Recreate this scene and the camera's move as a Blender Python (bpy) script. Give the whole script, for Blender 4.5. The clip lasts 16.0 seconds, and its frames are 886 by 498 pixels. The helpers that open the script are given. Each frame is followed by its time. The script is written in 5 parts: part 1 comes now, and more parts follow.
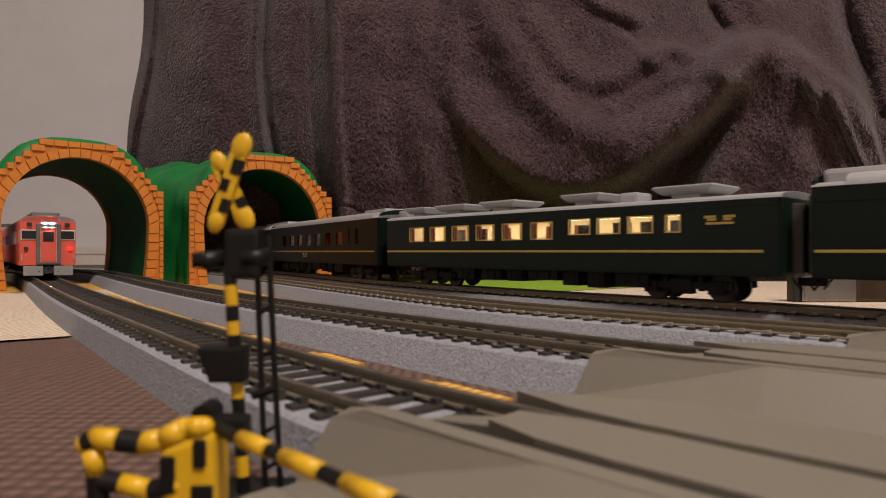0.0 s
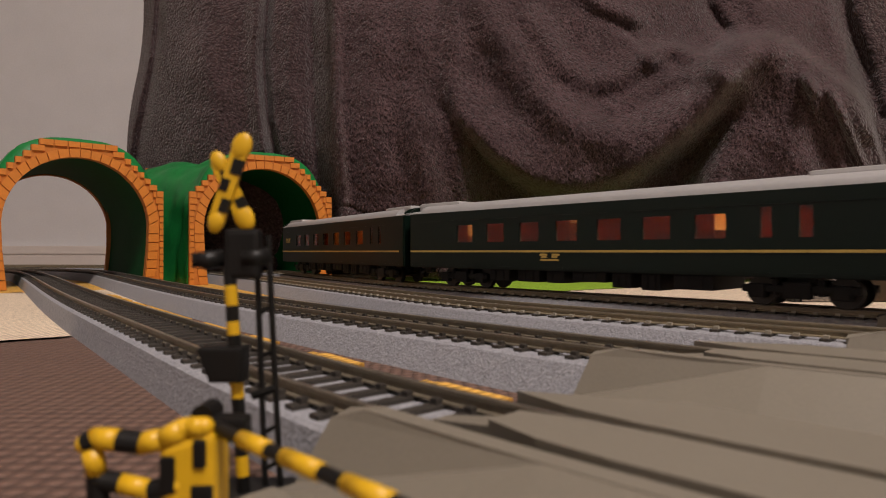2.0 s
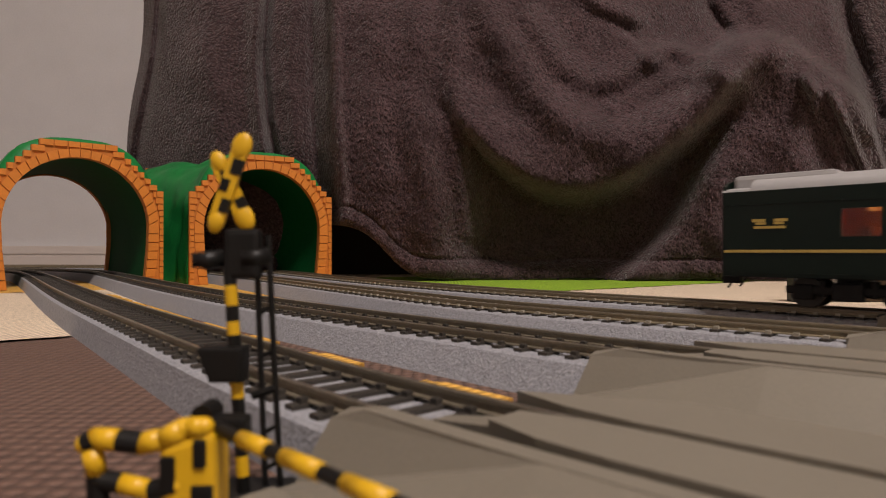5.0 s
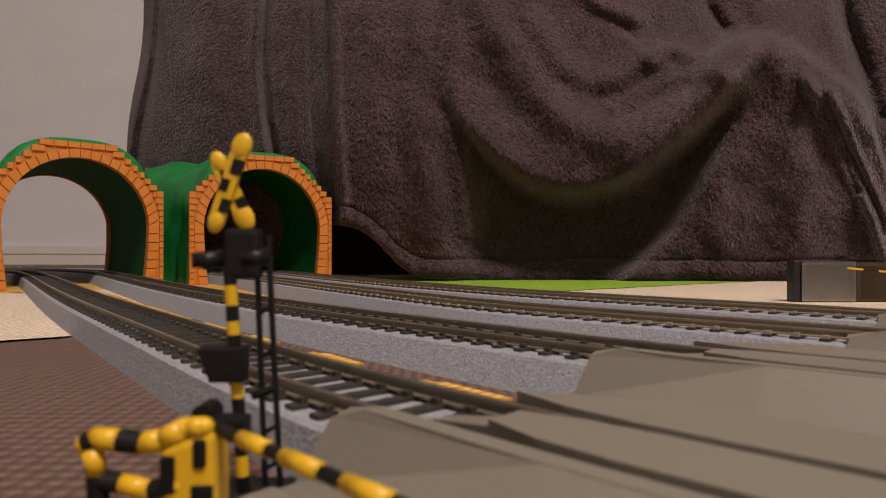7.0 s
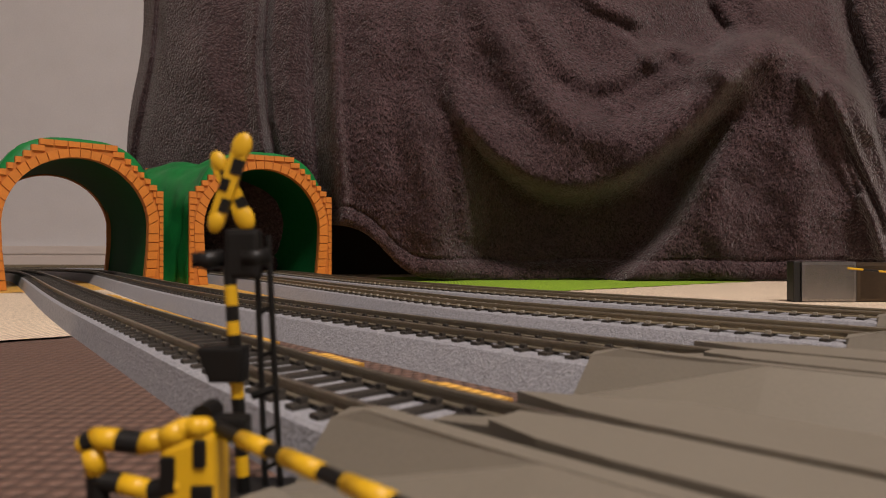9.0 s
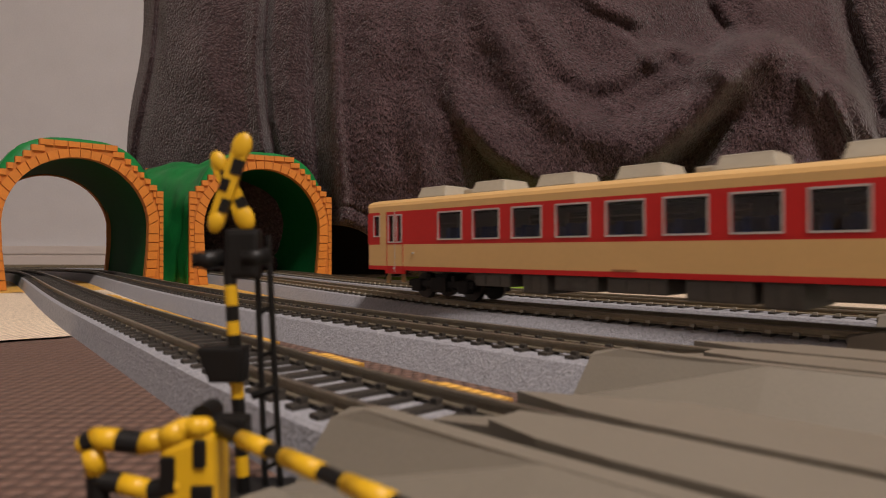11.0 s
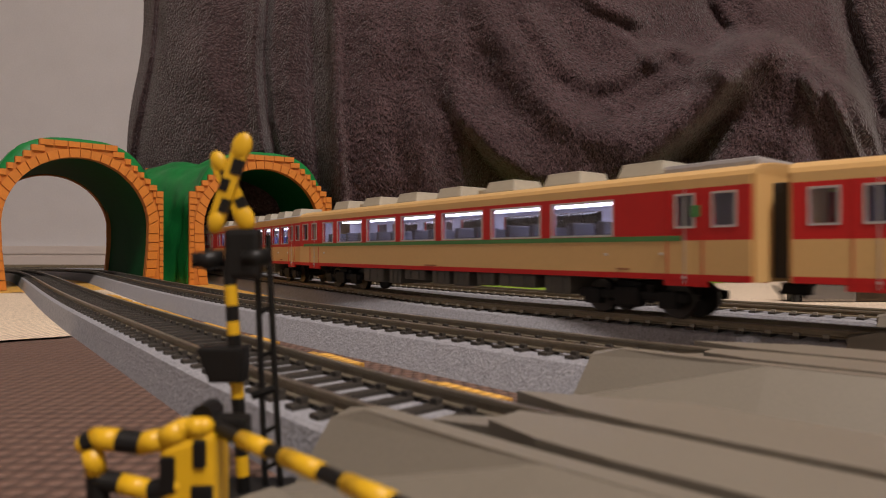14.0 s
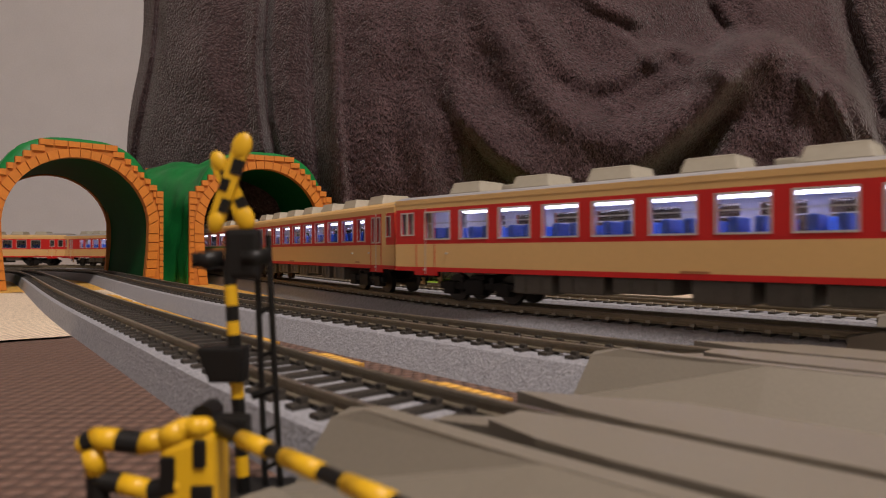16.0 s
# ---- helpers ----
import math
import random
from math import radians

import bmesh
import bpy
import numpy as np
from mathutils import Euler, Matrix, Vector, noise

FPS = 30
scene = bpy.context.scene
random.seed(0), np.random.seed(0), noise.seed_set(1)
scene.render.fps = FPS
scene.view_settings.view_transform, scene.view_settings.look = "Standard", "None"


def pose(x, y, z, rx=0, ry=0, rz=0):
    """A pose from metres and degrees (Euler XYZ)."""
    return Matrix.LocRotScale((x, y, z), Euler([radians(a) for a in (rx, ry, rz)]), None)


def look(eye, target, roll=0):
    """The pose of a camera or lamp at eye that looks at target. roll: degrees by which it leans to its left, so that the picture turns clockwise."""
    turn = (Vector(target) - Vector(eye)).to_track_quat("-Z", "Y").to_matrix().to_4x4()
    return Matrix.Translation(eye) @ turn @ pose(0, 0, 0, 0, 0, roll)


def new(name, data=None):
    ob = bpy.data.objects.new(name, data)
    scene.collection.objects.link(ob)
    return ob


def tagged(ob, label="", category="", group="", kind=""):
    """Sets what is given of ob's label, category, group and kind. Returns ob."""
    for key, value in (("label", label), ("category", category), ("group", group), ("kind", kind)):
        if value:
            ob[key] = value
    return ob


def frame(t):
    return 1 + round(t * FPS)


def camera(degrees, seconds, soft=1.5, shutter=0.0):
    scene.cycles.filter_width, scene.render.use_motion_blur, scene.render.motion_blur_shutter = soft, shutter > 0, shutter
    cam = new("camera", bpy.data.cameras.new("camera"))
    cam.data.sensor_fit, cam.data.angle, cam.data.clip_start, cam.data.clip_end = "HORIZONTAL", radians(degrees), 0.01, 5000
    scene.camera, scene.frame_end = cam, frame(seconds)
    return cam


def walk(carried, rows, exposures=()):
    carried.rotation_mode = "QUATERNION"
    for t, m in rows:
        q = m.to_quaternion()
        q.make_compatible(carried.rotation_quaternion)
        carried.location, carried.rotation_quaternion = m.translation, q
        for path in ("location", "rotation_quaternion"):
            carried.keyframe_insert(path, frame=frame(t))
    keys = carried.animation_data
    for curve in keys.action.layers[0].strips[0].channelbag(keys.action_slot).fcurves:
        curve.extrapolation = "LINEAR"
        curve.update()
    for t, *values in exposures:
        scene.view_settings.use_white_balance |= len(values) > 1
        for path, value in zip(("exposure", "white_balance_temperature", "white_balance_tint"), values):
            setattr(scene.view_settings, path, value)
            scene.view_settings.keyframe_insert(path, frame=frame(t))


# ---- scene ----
cam = camera(70.96, 16.0, soft=1.0, shutter=0.25)
cam.data.dof.use_dof = True
cam.data.dof.focus_distance = 0.38
cam.data.dof.aperture_fstop = 38.0
EYE_POSE = pose(0, 0, 0.0304, 90.23, 0, 0)
walk(cam, [(0.0, EYE_POSE), (16.0, EYE_POSE)])

# ---- light: one ceiling lamp in a closed room at night ----
world = bpy.data.worlds.new("night")
scene.world = world
world.use_nodes = True
world.node_tree.nodes["Background"].inputs["Color"].default_value = (1.0, 0.9, 0.82, 1)
world.node_tree.nodes["Background"].inputs["Strength"].default_value = 0.02
LAMP_AT = (0.62, -0.95, 2.28)
ceiling_glow = bpy.data.lights.new("ceiling_lamp_light", "AREA")
ceiling_glow.shape, ceiling_glow.size, ceiling_glow.energy, ceiling_glow.color = "DISK", 0.5, 81.0, (1.0, 0.885, 0.835)
new("ceiling_lamp_light", ceiling_glow).matrix_world = look(LAMP_AT, (LAMP_AT[0], LAMP_AT[1] + 0.001, 0))
scene.view_settings.exposure = 0.0


# ---- materials ----
def material(name, color, rough=0.5, metal=0.0, vary=0.12, scale=60.0, fine=600.0, bump=0.15, depth=0.0003,
             emit=None, strength=0.0, spec=0.5, sheen=0.0, random=0.0):
    m = bpy.data.materials.new(name)
    m.use_nodes = True
    nt = m.node_tree
    b = nt.nodes["Principled BSDF"]
    b.inputs["Roughness"].default_value = rough
    b.inputs["Metallic"].default_value = metal
    b.inputs["Specular IOR Level"].default_value = spec
    b.inputs["Sheen Weight"].default_value = sheen
    co = nt.nodes.new("ShaderNodeTexCoord")
    n1 = nt.nodes.new("ShaderNodeTexNoise")
    n1.inputs["Scale"].default_value, n1.inputs["Detail"].default_value = scale, 4
    n2 = nt.nodes.new("ShaderNodeTexNoise")
    n2.inputs["Scale"].default_value, n2.inputs["Detail"].default_value = fine, 3
    nt.links.new(co.outputs["Object"], n1.inputs["Vector"])
    nt.links.new(co.outputs["Object"], n2.inputs["Vector"])
    add = nt.nodes.new("ShaderNodeMath")
    add.operation = "ADD"
    nt.links.new(n1.outputs["Fac"], add.inputs[0])
    nt.links.new(n2.outputs["Fac"], add.inputs[1])
    last = add.outputs[0]
    if random:
        info = nt.nodes.new("ShaderNodeObjectInfo")
        mul = nt.nodes.new("ShaderNodeMath")
        mul.operation, mul.inputs[1].default_value = "MULTIPLY_ADD", random
        nt.links.new(info.outputs["Random"], mul.inputs[0])
        nt.links.new(last, mul.inputs[2])
        last = mul.outputs[0]
    ramp = nt.nodes.new("ShaderNodeValToRGB")
    lo = [c * (1 - vary) for c in color]
    hi = [min(1, c * (1 + vary)) for c in color]
    ramp.color_ramp.elements[0].color, ramp.color_ramp.elements[1].color = (*lo, 1), (*hi, 1)
    half = nt.nodes.new("ShaderNodeMath")
    half.operation, half.inputs[1].default_value = "MULTIPLY", 0.5
    nt.links.new(last, half.inputs[0])
    ramp.color_ramp.elements[0].position, ramp.color_ramp.elements[1].position = 0.3, 0.7
    nt.links.new(half.outputs[0], ramp.inputs["Fac"])
    nt.links.new(ramp.outputs["Color"], b.inputs["Base Color"])
    if bump:
        bp = nt.nodes.new("ShaderNodeBump")
        bp.inputs["Strength"].default_value, bp.inputs["Distance"].default_value = bump, depth
        nt.links.new(n2.outputs["Fac"], bp.inputs["Height"])
        nt.links.new(bp.outputs["Normal"], b.inputs["Normal"])
    if emit:
        b.inputs["Emission Color"].default_value = (*emit, 1)
        b.inputs["Emission Strength"].default_value = strength
    return m


def glass_material(name, tint, rough=0.02):
    m = bpy.data.materials.new(name)
    m.use_nodes = True
    nt = m.node_tree
    out = nt.nodes["Material Output"]
    clear = nt.nodes.new("ShaderNodeBsdfTransparent")
    clear.inputs["Color"].default_value = (*tint, 1)
    gloss = nt.nodes.new("ShaderNodeBsdfGlossy")
    gloss.inputs["Roughness"].default_value = rough
    mix = nt.nodes.new("ShaderNodeMixShader")
    lw = nt.nodes.new("ShaderNodeLayerWeight")
    lw.inputs["Blend"].default_value = 0.5
    steep = nt.nodes.new("ShaderNodeMath")
    steep.operation, steep.inputs[1].default_value = "POWER", 4.0
    nt.links.new(lw.outputs["Facing"], steep.inputs[0])
    share = nt.nodes.new("ShaderNodeMath")
    share.operation, share.inputs[1].default_value, share.inputs[2].default_value = "MULTIPLY_ADD", 0.5, 0.03
    nt.links.new(steep.outputs[0], share.inputs[0])
    nt.links.new(share.outputs[0], mix.inputs[0])
    nt.links.new(clear.outputs[0], mix.inputs[1])
    nt.links.new(gloss.outputs[0], mix.inputs[2])
    nt.links.new(mix.outputs[0], out.inputs["Surface"])
    return m


def mat_mat(name, color, wave):
    """Foam play mat: a fine woven relief of small pips."""
    m = material(name, color, rough=0.75, vary=0.06, scale=25, fine=300, bump=0)
    nt = m.node_tree
    co = nt.nodes["Texture Coordinate"]
    v = nt.nodes.new("ShaderNodeTexVoronoi")
    v.inputs["Scale"].default_value, v.inputs["Randomness"].default_value = wave, 0.12
    nt.links.new(co.outputs["Object"], v.inputs["Vector"])
    bp = nt.nodes.new("ShaderNodeBump")
    bp.inputs["Strength"].default_value, bp.inputs["Distance"].default_value = 1.0, 0.0016
    bp.invert = True
    nt.links.new(v.outputs["Distance"], bp.inputs["Height"])
    nt.links.new(bp.outputs["Normal"], nt.nodes["Principled BSDF"].inputs["Normal"])
    # shade in the grooves of the relief, painted into the base colour
    groove_shade = nt.nodes.new("ShaderNodeMapRange")
    groove_shade.inputs["From Min"].default_value, groove_shade.inputs["From Max"].default_value = 0.25, 0.62
    groove_shade.inputs["To Min"].default_value, groove_shade.inputs["To Max"].default_value = 1.05, 0.45
    nt.links.new(v.outputs["Distance"], groove_shade.inputs["Value"])
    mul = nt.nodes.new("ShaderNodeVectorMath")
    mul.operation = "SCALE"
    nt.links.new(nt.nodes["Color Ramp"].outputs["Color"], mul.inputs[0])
    nt.links.new(groove_shade.outputs[0], mul.inputs["Scale"])
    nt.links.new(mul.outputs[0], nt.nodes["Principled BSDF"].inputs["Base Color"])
    return m


def fleece_material(name, color):
    m = material(name, color, rough=0.95, vary=0.22, scale=9, fine=420, bump=0, spec=0.1, sheen=0.25)
    nt = m.node_tree
    b = nt.nodes["Principled BSDF"]
    b.inputs["Sheen Roughness"].default_value = 0.5
    co = nt.nodes["Texture Coordinate"]
    warp = nt.nodes.new("ShaderNodeTexNoise")
    warp.inputs["Scale"].default_value, warp.inputs["Detail"].default_value = 60, 2
    sc = nt.nodes.new("ShaderNodeVectorMath")
    sc.operation, sc.inputs["Scale"].default_value = "SCALE", 0.012
    nt.links.new(co.outputs["Object"], warp.inputs["Vector"])
    nt.links.new(warp.outputs["Color"], sc.inputs[0])
    ad = nt.nodes.new("ShaderNodeVectorMath")
    ad.operation = "ADD"
    nt.links.new(co.outputs["Object"], ad.inputs[0])
    nt.links.new(sc.outputs[0], ad.inputs[1])
    tuft = nt.nodes.new("ShaderNodeTexVoronoi")
    tuft.inputs["Scale"].default_value = 330
    nt.links.new(ad.outputs[0], tuft.inputs["Vector"])
    hair = nt.nodes.new("ShaderNodeTexNoise")
    hair.inputs["Scale"].default_value, hair.inputs["Detail"].default_value = 900, 3
    nt.links.new(co.outputs["Object"], hair.inputs["Vector"])
    rise = nt.nodes.new("ShaderNodeMath")
    rise.operation, rise.inputs[1].default_value = "MULTIPLY_ADD", -0.35
    nt.links.new(hair.outputs["Fac"], rise.inputs[0])
    nt.links.new(tuft.outputs["Distance"], rise.inputs[2])
    bp = nt.nodes.new("ShaderNodeBump")
    bp.invert = True
    bp.inputs["Strength"].default_value, bp.inputs["Distance"].default_value = 1.0, 0.0021
    nt.links.new(rise.outputs[0], bp.inputs["Height"])
    nt.links.new(bp.outputs["Normal"], b.inputs["Normal"])
    # pile shading: shade between the tufts is put into the colour
    tuft_shade = nt.nodes.new("ShaderNodeMapRange")
    tuft_shade.inputs["From Min"].default_value, tuft_shade.inputs["From Max"].default_value = 0.15, 0.65
    tuft_shade.inputs["To Min"].default_value, tuft_shade.inputs["To Max"].default_value = 1.12, 0.50
    nt.links.new(tuft.outputs["Distance"], tuft_shade.inputs["Value"])
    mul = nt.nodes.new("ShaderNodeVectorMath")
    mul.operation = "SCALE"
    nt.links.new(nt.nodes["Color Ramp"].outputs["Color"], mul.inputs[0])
    nt.links.new(tuft_shade.outputs[0], mul.inputs["Scale"])
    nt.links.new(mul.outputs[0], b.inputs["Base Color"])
    return m


WALL = material("wallpaper", (0.70, 0.69, 0.70), rough=0.85, vary=0.05, scale=14, fine=220, bump=0.25, depth=0.0012)
CEILING = material("ceiling_paint", (0.75, 0.73, 0.70), rough=0.9, vary=0.03)
SKIRTING = material("skirting_vinyl", (0.72, 0.66, 0.62), rough=0.45, vary=0.03, bump=0.05)
FLOOR = material("wood_floor", (0.28, 0.17, 0.09), rough=0.4, vary=0.25, scale=12, fine=90)
BALLAST = material("grey_ballast", (0.27, 0.27, 0.29), rough=0.9, vary=0.30, scale=700, fine=1500, bump=0.8, depth=0.0005)
SLEEPER = material("sleeper_plastic", (0.030, 0.025, 0.020), rough=0.6, vary=0.3, scale=200, fine=900, random=0.5)
SPIKE = material("spike_plastic", (0.36, 0.32, 0.25), rough=0.5)
RAIL = material("rail_side", (0.165, 0.14, 0.10), rough=0.45, metal=0.2, vary=0.2, scale=120, fine=900)
RAIL_OLIVE = material("rail_side_olive", (0.22, 0.18, 0.115), rough=0.5, metal=0.1, vary=0.2, scale=120, fine=900)
RAILTOP = material("rail_head", (0.42, 0.38, 0.32), rough=0.33, metal=0.9, vary=0.2, scale=60, fine=900)
PLATE = material("crossing_plastic", (0.195, 0.172, 0.135), rough=0.48, vary=0.06, scale=40, fine=1500, bump=0.12)
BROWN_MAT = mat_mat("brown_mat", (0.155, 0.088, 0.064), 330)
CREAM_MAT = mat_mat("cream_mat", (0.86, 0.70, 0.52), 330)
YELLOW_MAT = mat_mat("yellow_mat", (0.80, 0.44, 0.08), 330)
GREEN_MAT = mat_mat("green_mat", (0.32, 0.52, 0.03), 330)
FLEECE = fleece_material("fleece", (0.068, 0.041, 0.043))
PILE = material("fleece_pile", (0.100, 0.062, 0.066), rough=0.9, vary=0.40, scale=30, fine=700, bump=0, spec=0.1, sheen=0.2)
SOFA = material("sofa_cloth", (0.03, 0.024, 0.02), rough=0.8, vary=0.2)
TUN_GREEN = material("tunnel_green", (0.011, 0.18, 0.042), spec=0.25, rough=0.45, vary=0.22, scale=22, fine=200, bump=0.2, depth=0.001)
# bore lining: the shell's green darkened, the inside's shade put into the colour
TUN_SHADE = material("tunnel_inside_shade", (0.003, 0.066, 0.017), rough=0.65, spec=0.06, vary=0.2, scale=22, fine=200)
TUN_BRICK = material("tunnel_orange", (0.56, 0.185, 0.020), rough=0.5, vary=0.10, scale=50, fine=400, random=0.35)
TUN_JOINT = material("tunnel_orange_joint", (0.49, 0.155, 0.016), rough=0.6, vary=0.1)
GATE_YELLOW = material("gate_yellow", (0.66, 0.38, 0.008), rough=0.42, vary=0.08)
GATE_BLACK = material("gate_black", (0.006, 0.0055, 0.005), rough=0.45, vary=0.2, spec=0.3)
GREEN_CAR = material("dark_green_paint", (0.003, 0.009, 0.006), rough=0.35, vary=0.1, bump=0.03, spec=0.25)
GOLD = material("gold_line", (0.52, 0.36, 0.09), rough=0.4, metal=0.2)
SILVER = material("silver_roof", (0.42, 0.41, 0.41), rough=0.45, metal=0.3, vary=0.06, bump=0.05)
CREAM = material("cream_paint", (0.63, 0.39, 0.15), rough=0.38, vary=0.04, bump=0.05)
RED = material("red_paint", (0.50, 0.016, 0.014), rough=0.40, vary=0.06, bump=0.05, spec=0.3)
ROOFGREY = material("grey_roof", (0.30, 0.29, 0.29), rough=0.55, vary=0.08)
VENT = material("vent_beige", (0.36, 0.33, 0.26), rough=0.55, vary=0.08)
UNDER = material("underframe_black", (0.009, 0.0085, 0.008), rough=0.6, vary=0.3, spec=0.25)
UNDERGREY = material("underframe_grey", (0.10, 0.095, 0.08), rough=0.55, vary=0.2)
WHEEL = material("wheel_steel", (0.05, 0.045, 0.04), rough=0.35, metal=0.8)
ORANGE_RED = material("vermilion_paint", (0.66, 0.10, 0.065), rough=0.35, vary=0.05, bump=0.05)
SEALING = material("window_rim", (0.55, 0.53, 0.50), rough=0.35, metal=0.6)
DARK = material("dark_rubber", (0.02, 0.02, 0.02), rough=0.7)
SEAT_BLUE = material("blue_seat", (0.015, 0.09, 0.50), rough=0.6)
CAR_GREEN_LINE = material("green_line_paint", (0.06, 0.20, 0.05), rough=0.4)
GREY_SEAT = material("grey_seat", (0.10, 0.10, 0.13), rough=0.7)
TAIL_OFF = material("unlit_tail_lamp", (0.45, 0.12, 0.06), rough=0.25)
SKIRT_GREY = material("skirt_grey", (0.24, 0.23, 0.22), rough=0.5)
RUST_INK = material("rust_ink", (0.30, 0.12, 0.04), rough=0.5)
INSIDE = material("car_inside", (0.46, 0.45, 0.52), rough=0.6)
INSIDE_WARM = material("car_inside_warm", (0.70, 0.60, 0.40), rough=0.6)
CURTAIN = material("brown_curtain", (0.20, 0.07, 0.035), rough=0.8)
TABLE = material("table_cloth", (0.75, 0.66, 0.5), rough=0.7)
LED_COOL = material("cool_led", (0.9, 0.9, 1.0), emit=(0.86, 0.80, 1.0), strength=6.0, bump=0)
LED_WARM = material("warm_led", (1.0, 0.8, 0.5), emit=(1.0, 0.88, 0.66), strength=9.0, bump=0)
LED_DIM = material("dim_led", (1.0, 0.5, 0.2), emit=(1.0, 0.48, 0.18), strength=12.0, bump=0)
HEADLIGHT = material("headlight", (1, 1, 1), emit=(0.80, 0.86, 1.0), strength=110.0, bump=0)
TAIL = material("tail_light", (0.6, 0.01, 0.01), emit=(1.0, 0.03, 0.02), strength=1.5, bump=0)
LAMP_WHITE = material("lamp_diffuser", (0.9, 0.88, 0.82), emit=(1.0, 0.84, 0.66), strength=4.0, bump=0)
SILVER_CASE = material("silver_case", (0.24, 0.225, 0.215), rough=0.25, metal=0.85, vary=0.05, bump=0.03)
BRONZE_CASE = material("bronze_case", (0.08, 0.055, 0.035), rough=0.35, metal=0.6, vary=0.15)
BLACK_CASE = material("black_case", (0.012, 0.012, 0.012), rough=0.35)
nt_c = CURTAIN.node_tree
lit_through = nt_c.nodes.new("ShaderNodeBsdfTranslucent")
lit_through.inputs["Color"].default_value = (0.45, 0.17, 0.07, 1)
blend_c = nt_c.nodes.new("ShaderNodeMixShader")
blend_c.inputs[0].default_value = 0.6
nt_c.links.new(nt_c.nodes["Principled BSDF"].outputs[0], blend_c.inputs[1])
nt_c.links.new(lit_through.outputs[0], blend_c.inputs[2])
nt_c.links.new(blend_c.outputs[0], nt_c.nodes["Material Output"].inputs["Surface"])
GLASS = glass_material("clear_pane", (0.93, 0.94, 0.96))
GLASS_DARK = glass_material("smoked_pane", (0.55, 0.52, 0.5))


# ---- mesh helpers ----
def box(bm, x0, x1, y0, y1, z0, z1, mi=0):
    v = [bm.verts.new((x, y, z)) for x in (x0, x1) for y in (y0, y1) for z in (z0, z1)]
    for q in ((0, 1, 3, 2), (4, 6, 7, 5), (0, 4, 5, 1), (2, 3, 7, 6), (0, 2, 6, 4), (1, 5, 7, 3)):
        bm.faces.new([v[i] for i in q]).material_index = mi
    return v


def soft_box(bm, x0, x1, y0, y1, z0, z1, r, mi=0):
    """A box with bevelled edges."""
    tmp = bmesh.new()
    box(tmp, x0, x1, y0, y1, z0, z1)
    bmesh.ops.bevel(tmp, geom=tmp.edges[:], offset=r, segments=2, affect="EDGES", profile=0.6)
    vs = {v: bm.verts.new(v.co) for v in tmp.verts}
    for f in tmp.faces:
        bm.faces.new([vs[v] for v in f.verts]).material_index = mi
    tmp.free()


def rod(bm, a, b, r, seg=12, r2=None, mi=0):
    """A round bar from a to b."""
    a, b = Vector(a), Vector(b)
    q = (b - a).to_track_quat("Z", "Y")
    r2 = r if r2 is None else r2
    rings = [[bm.verts.new(p + q @ Vector((rr * math.cos(t), rr * math.sin(t), 0)))
              for t in (2 * math.pi * i / seg for i in range(seg))] for p, rr in ((a, r), (b, r2))]
    for i in range(seg):
        bm.faces.new([rings[0][i], rings[0][(i + 1) % seg], rings[1][(i + 1) % seg], rings[1][i]]).material_index = mi
    bm.faces.new(rings[0][::-1]).material_index = mi
    bm.faces.new(rings[1]).material_index = mi


def part(name, bm, mats, parent=None, label="", smooth=False):
    me = bpy.data.meshes.new(name)
    bmesh.ops.recalc_face_normals(bm, faces=bm.faces[:])
    bm.to_mesh(me)
    bm.free()
    for m in (mats if isinstance(mats, (list, tuple)) else [mats]):
        me.materials.append(m)
    if smooth:
        me.shade_smooth()
        if smooth == "edges":
            me.set_sharp_from_angle(angle=math.radians(35))
    ob = new(name, me)
    ob.parent = parent
    return tagged(ob, label)


def same(name, me, parent, loc=(0, 0, 0), rz=0.0):
    """One more piece on a shared mesh."""
    ob = new(name, me)
    ob.parent = parent
    ob.location = loc
    ob.rotation_euler = (0, 0, rz)
    return ob


def thing(name, label, category, group="", kind="", at=None):
    ob = new(name)
    ob.empty_display_size = 0.02
    if at is not None:
        ob.matrix_world = at
    return tagged(ob, label, category, group, kind)


# ---- plan of the four tracks: a straight, an easement, an arc to the left, a straight ----
RAIL_Z = 0.0106


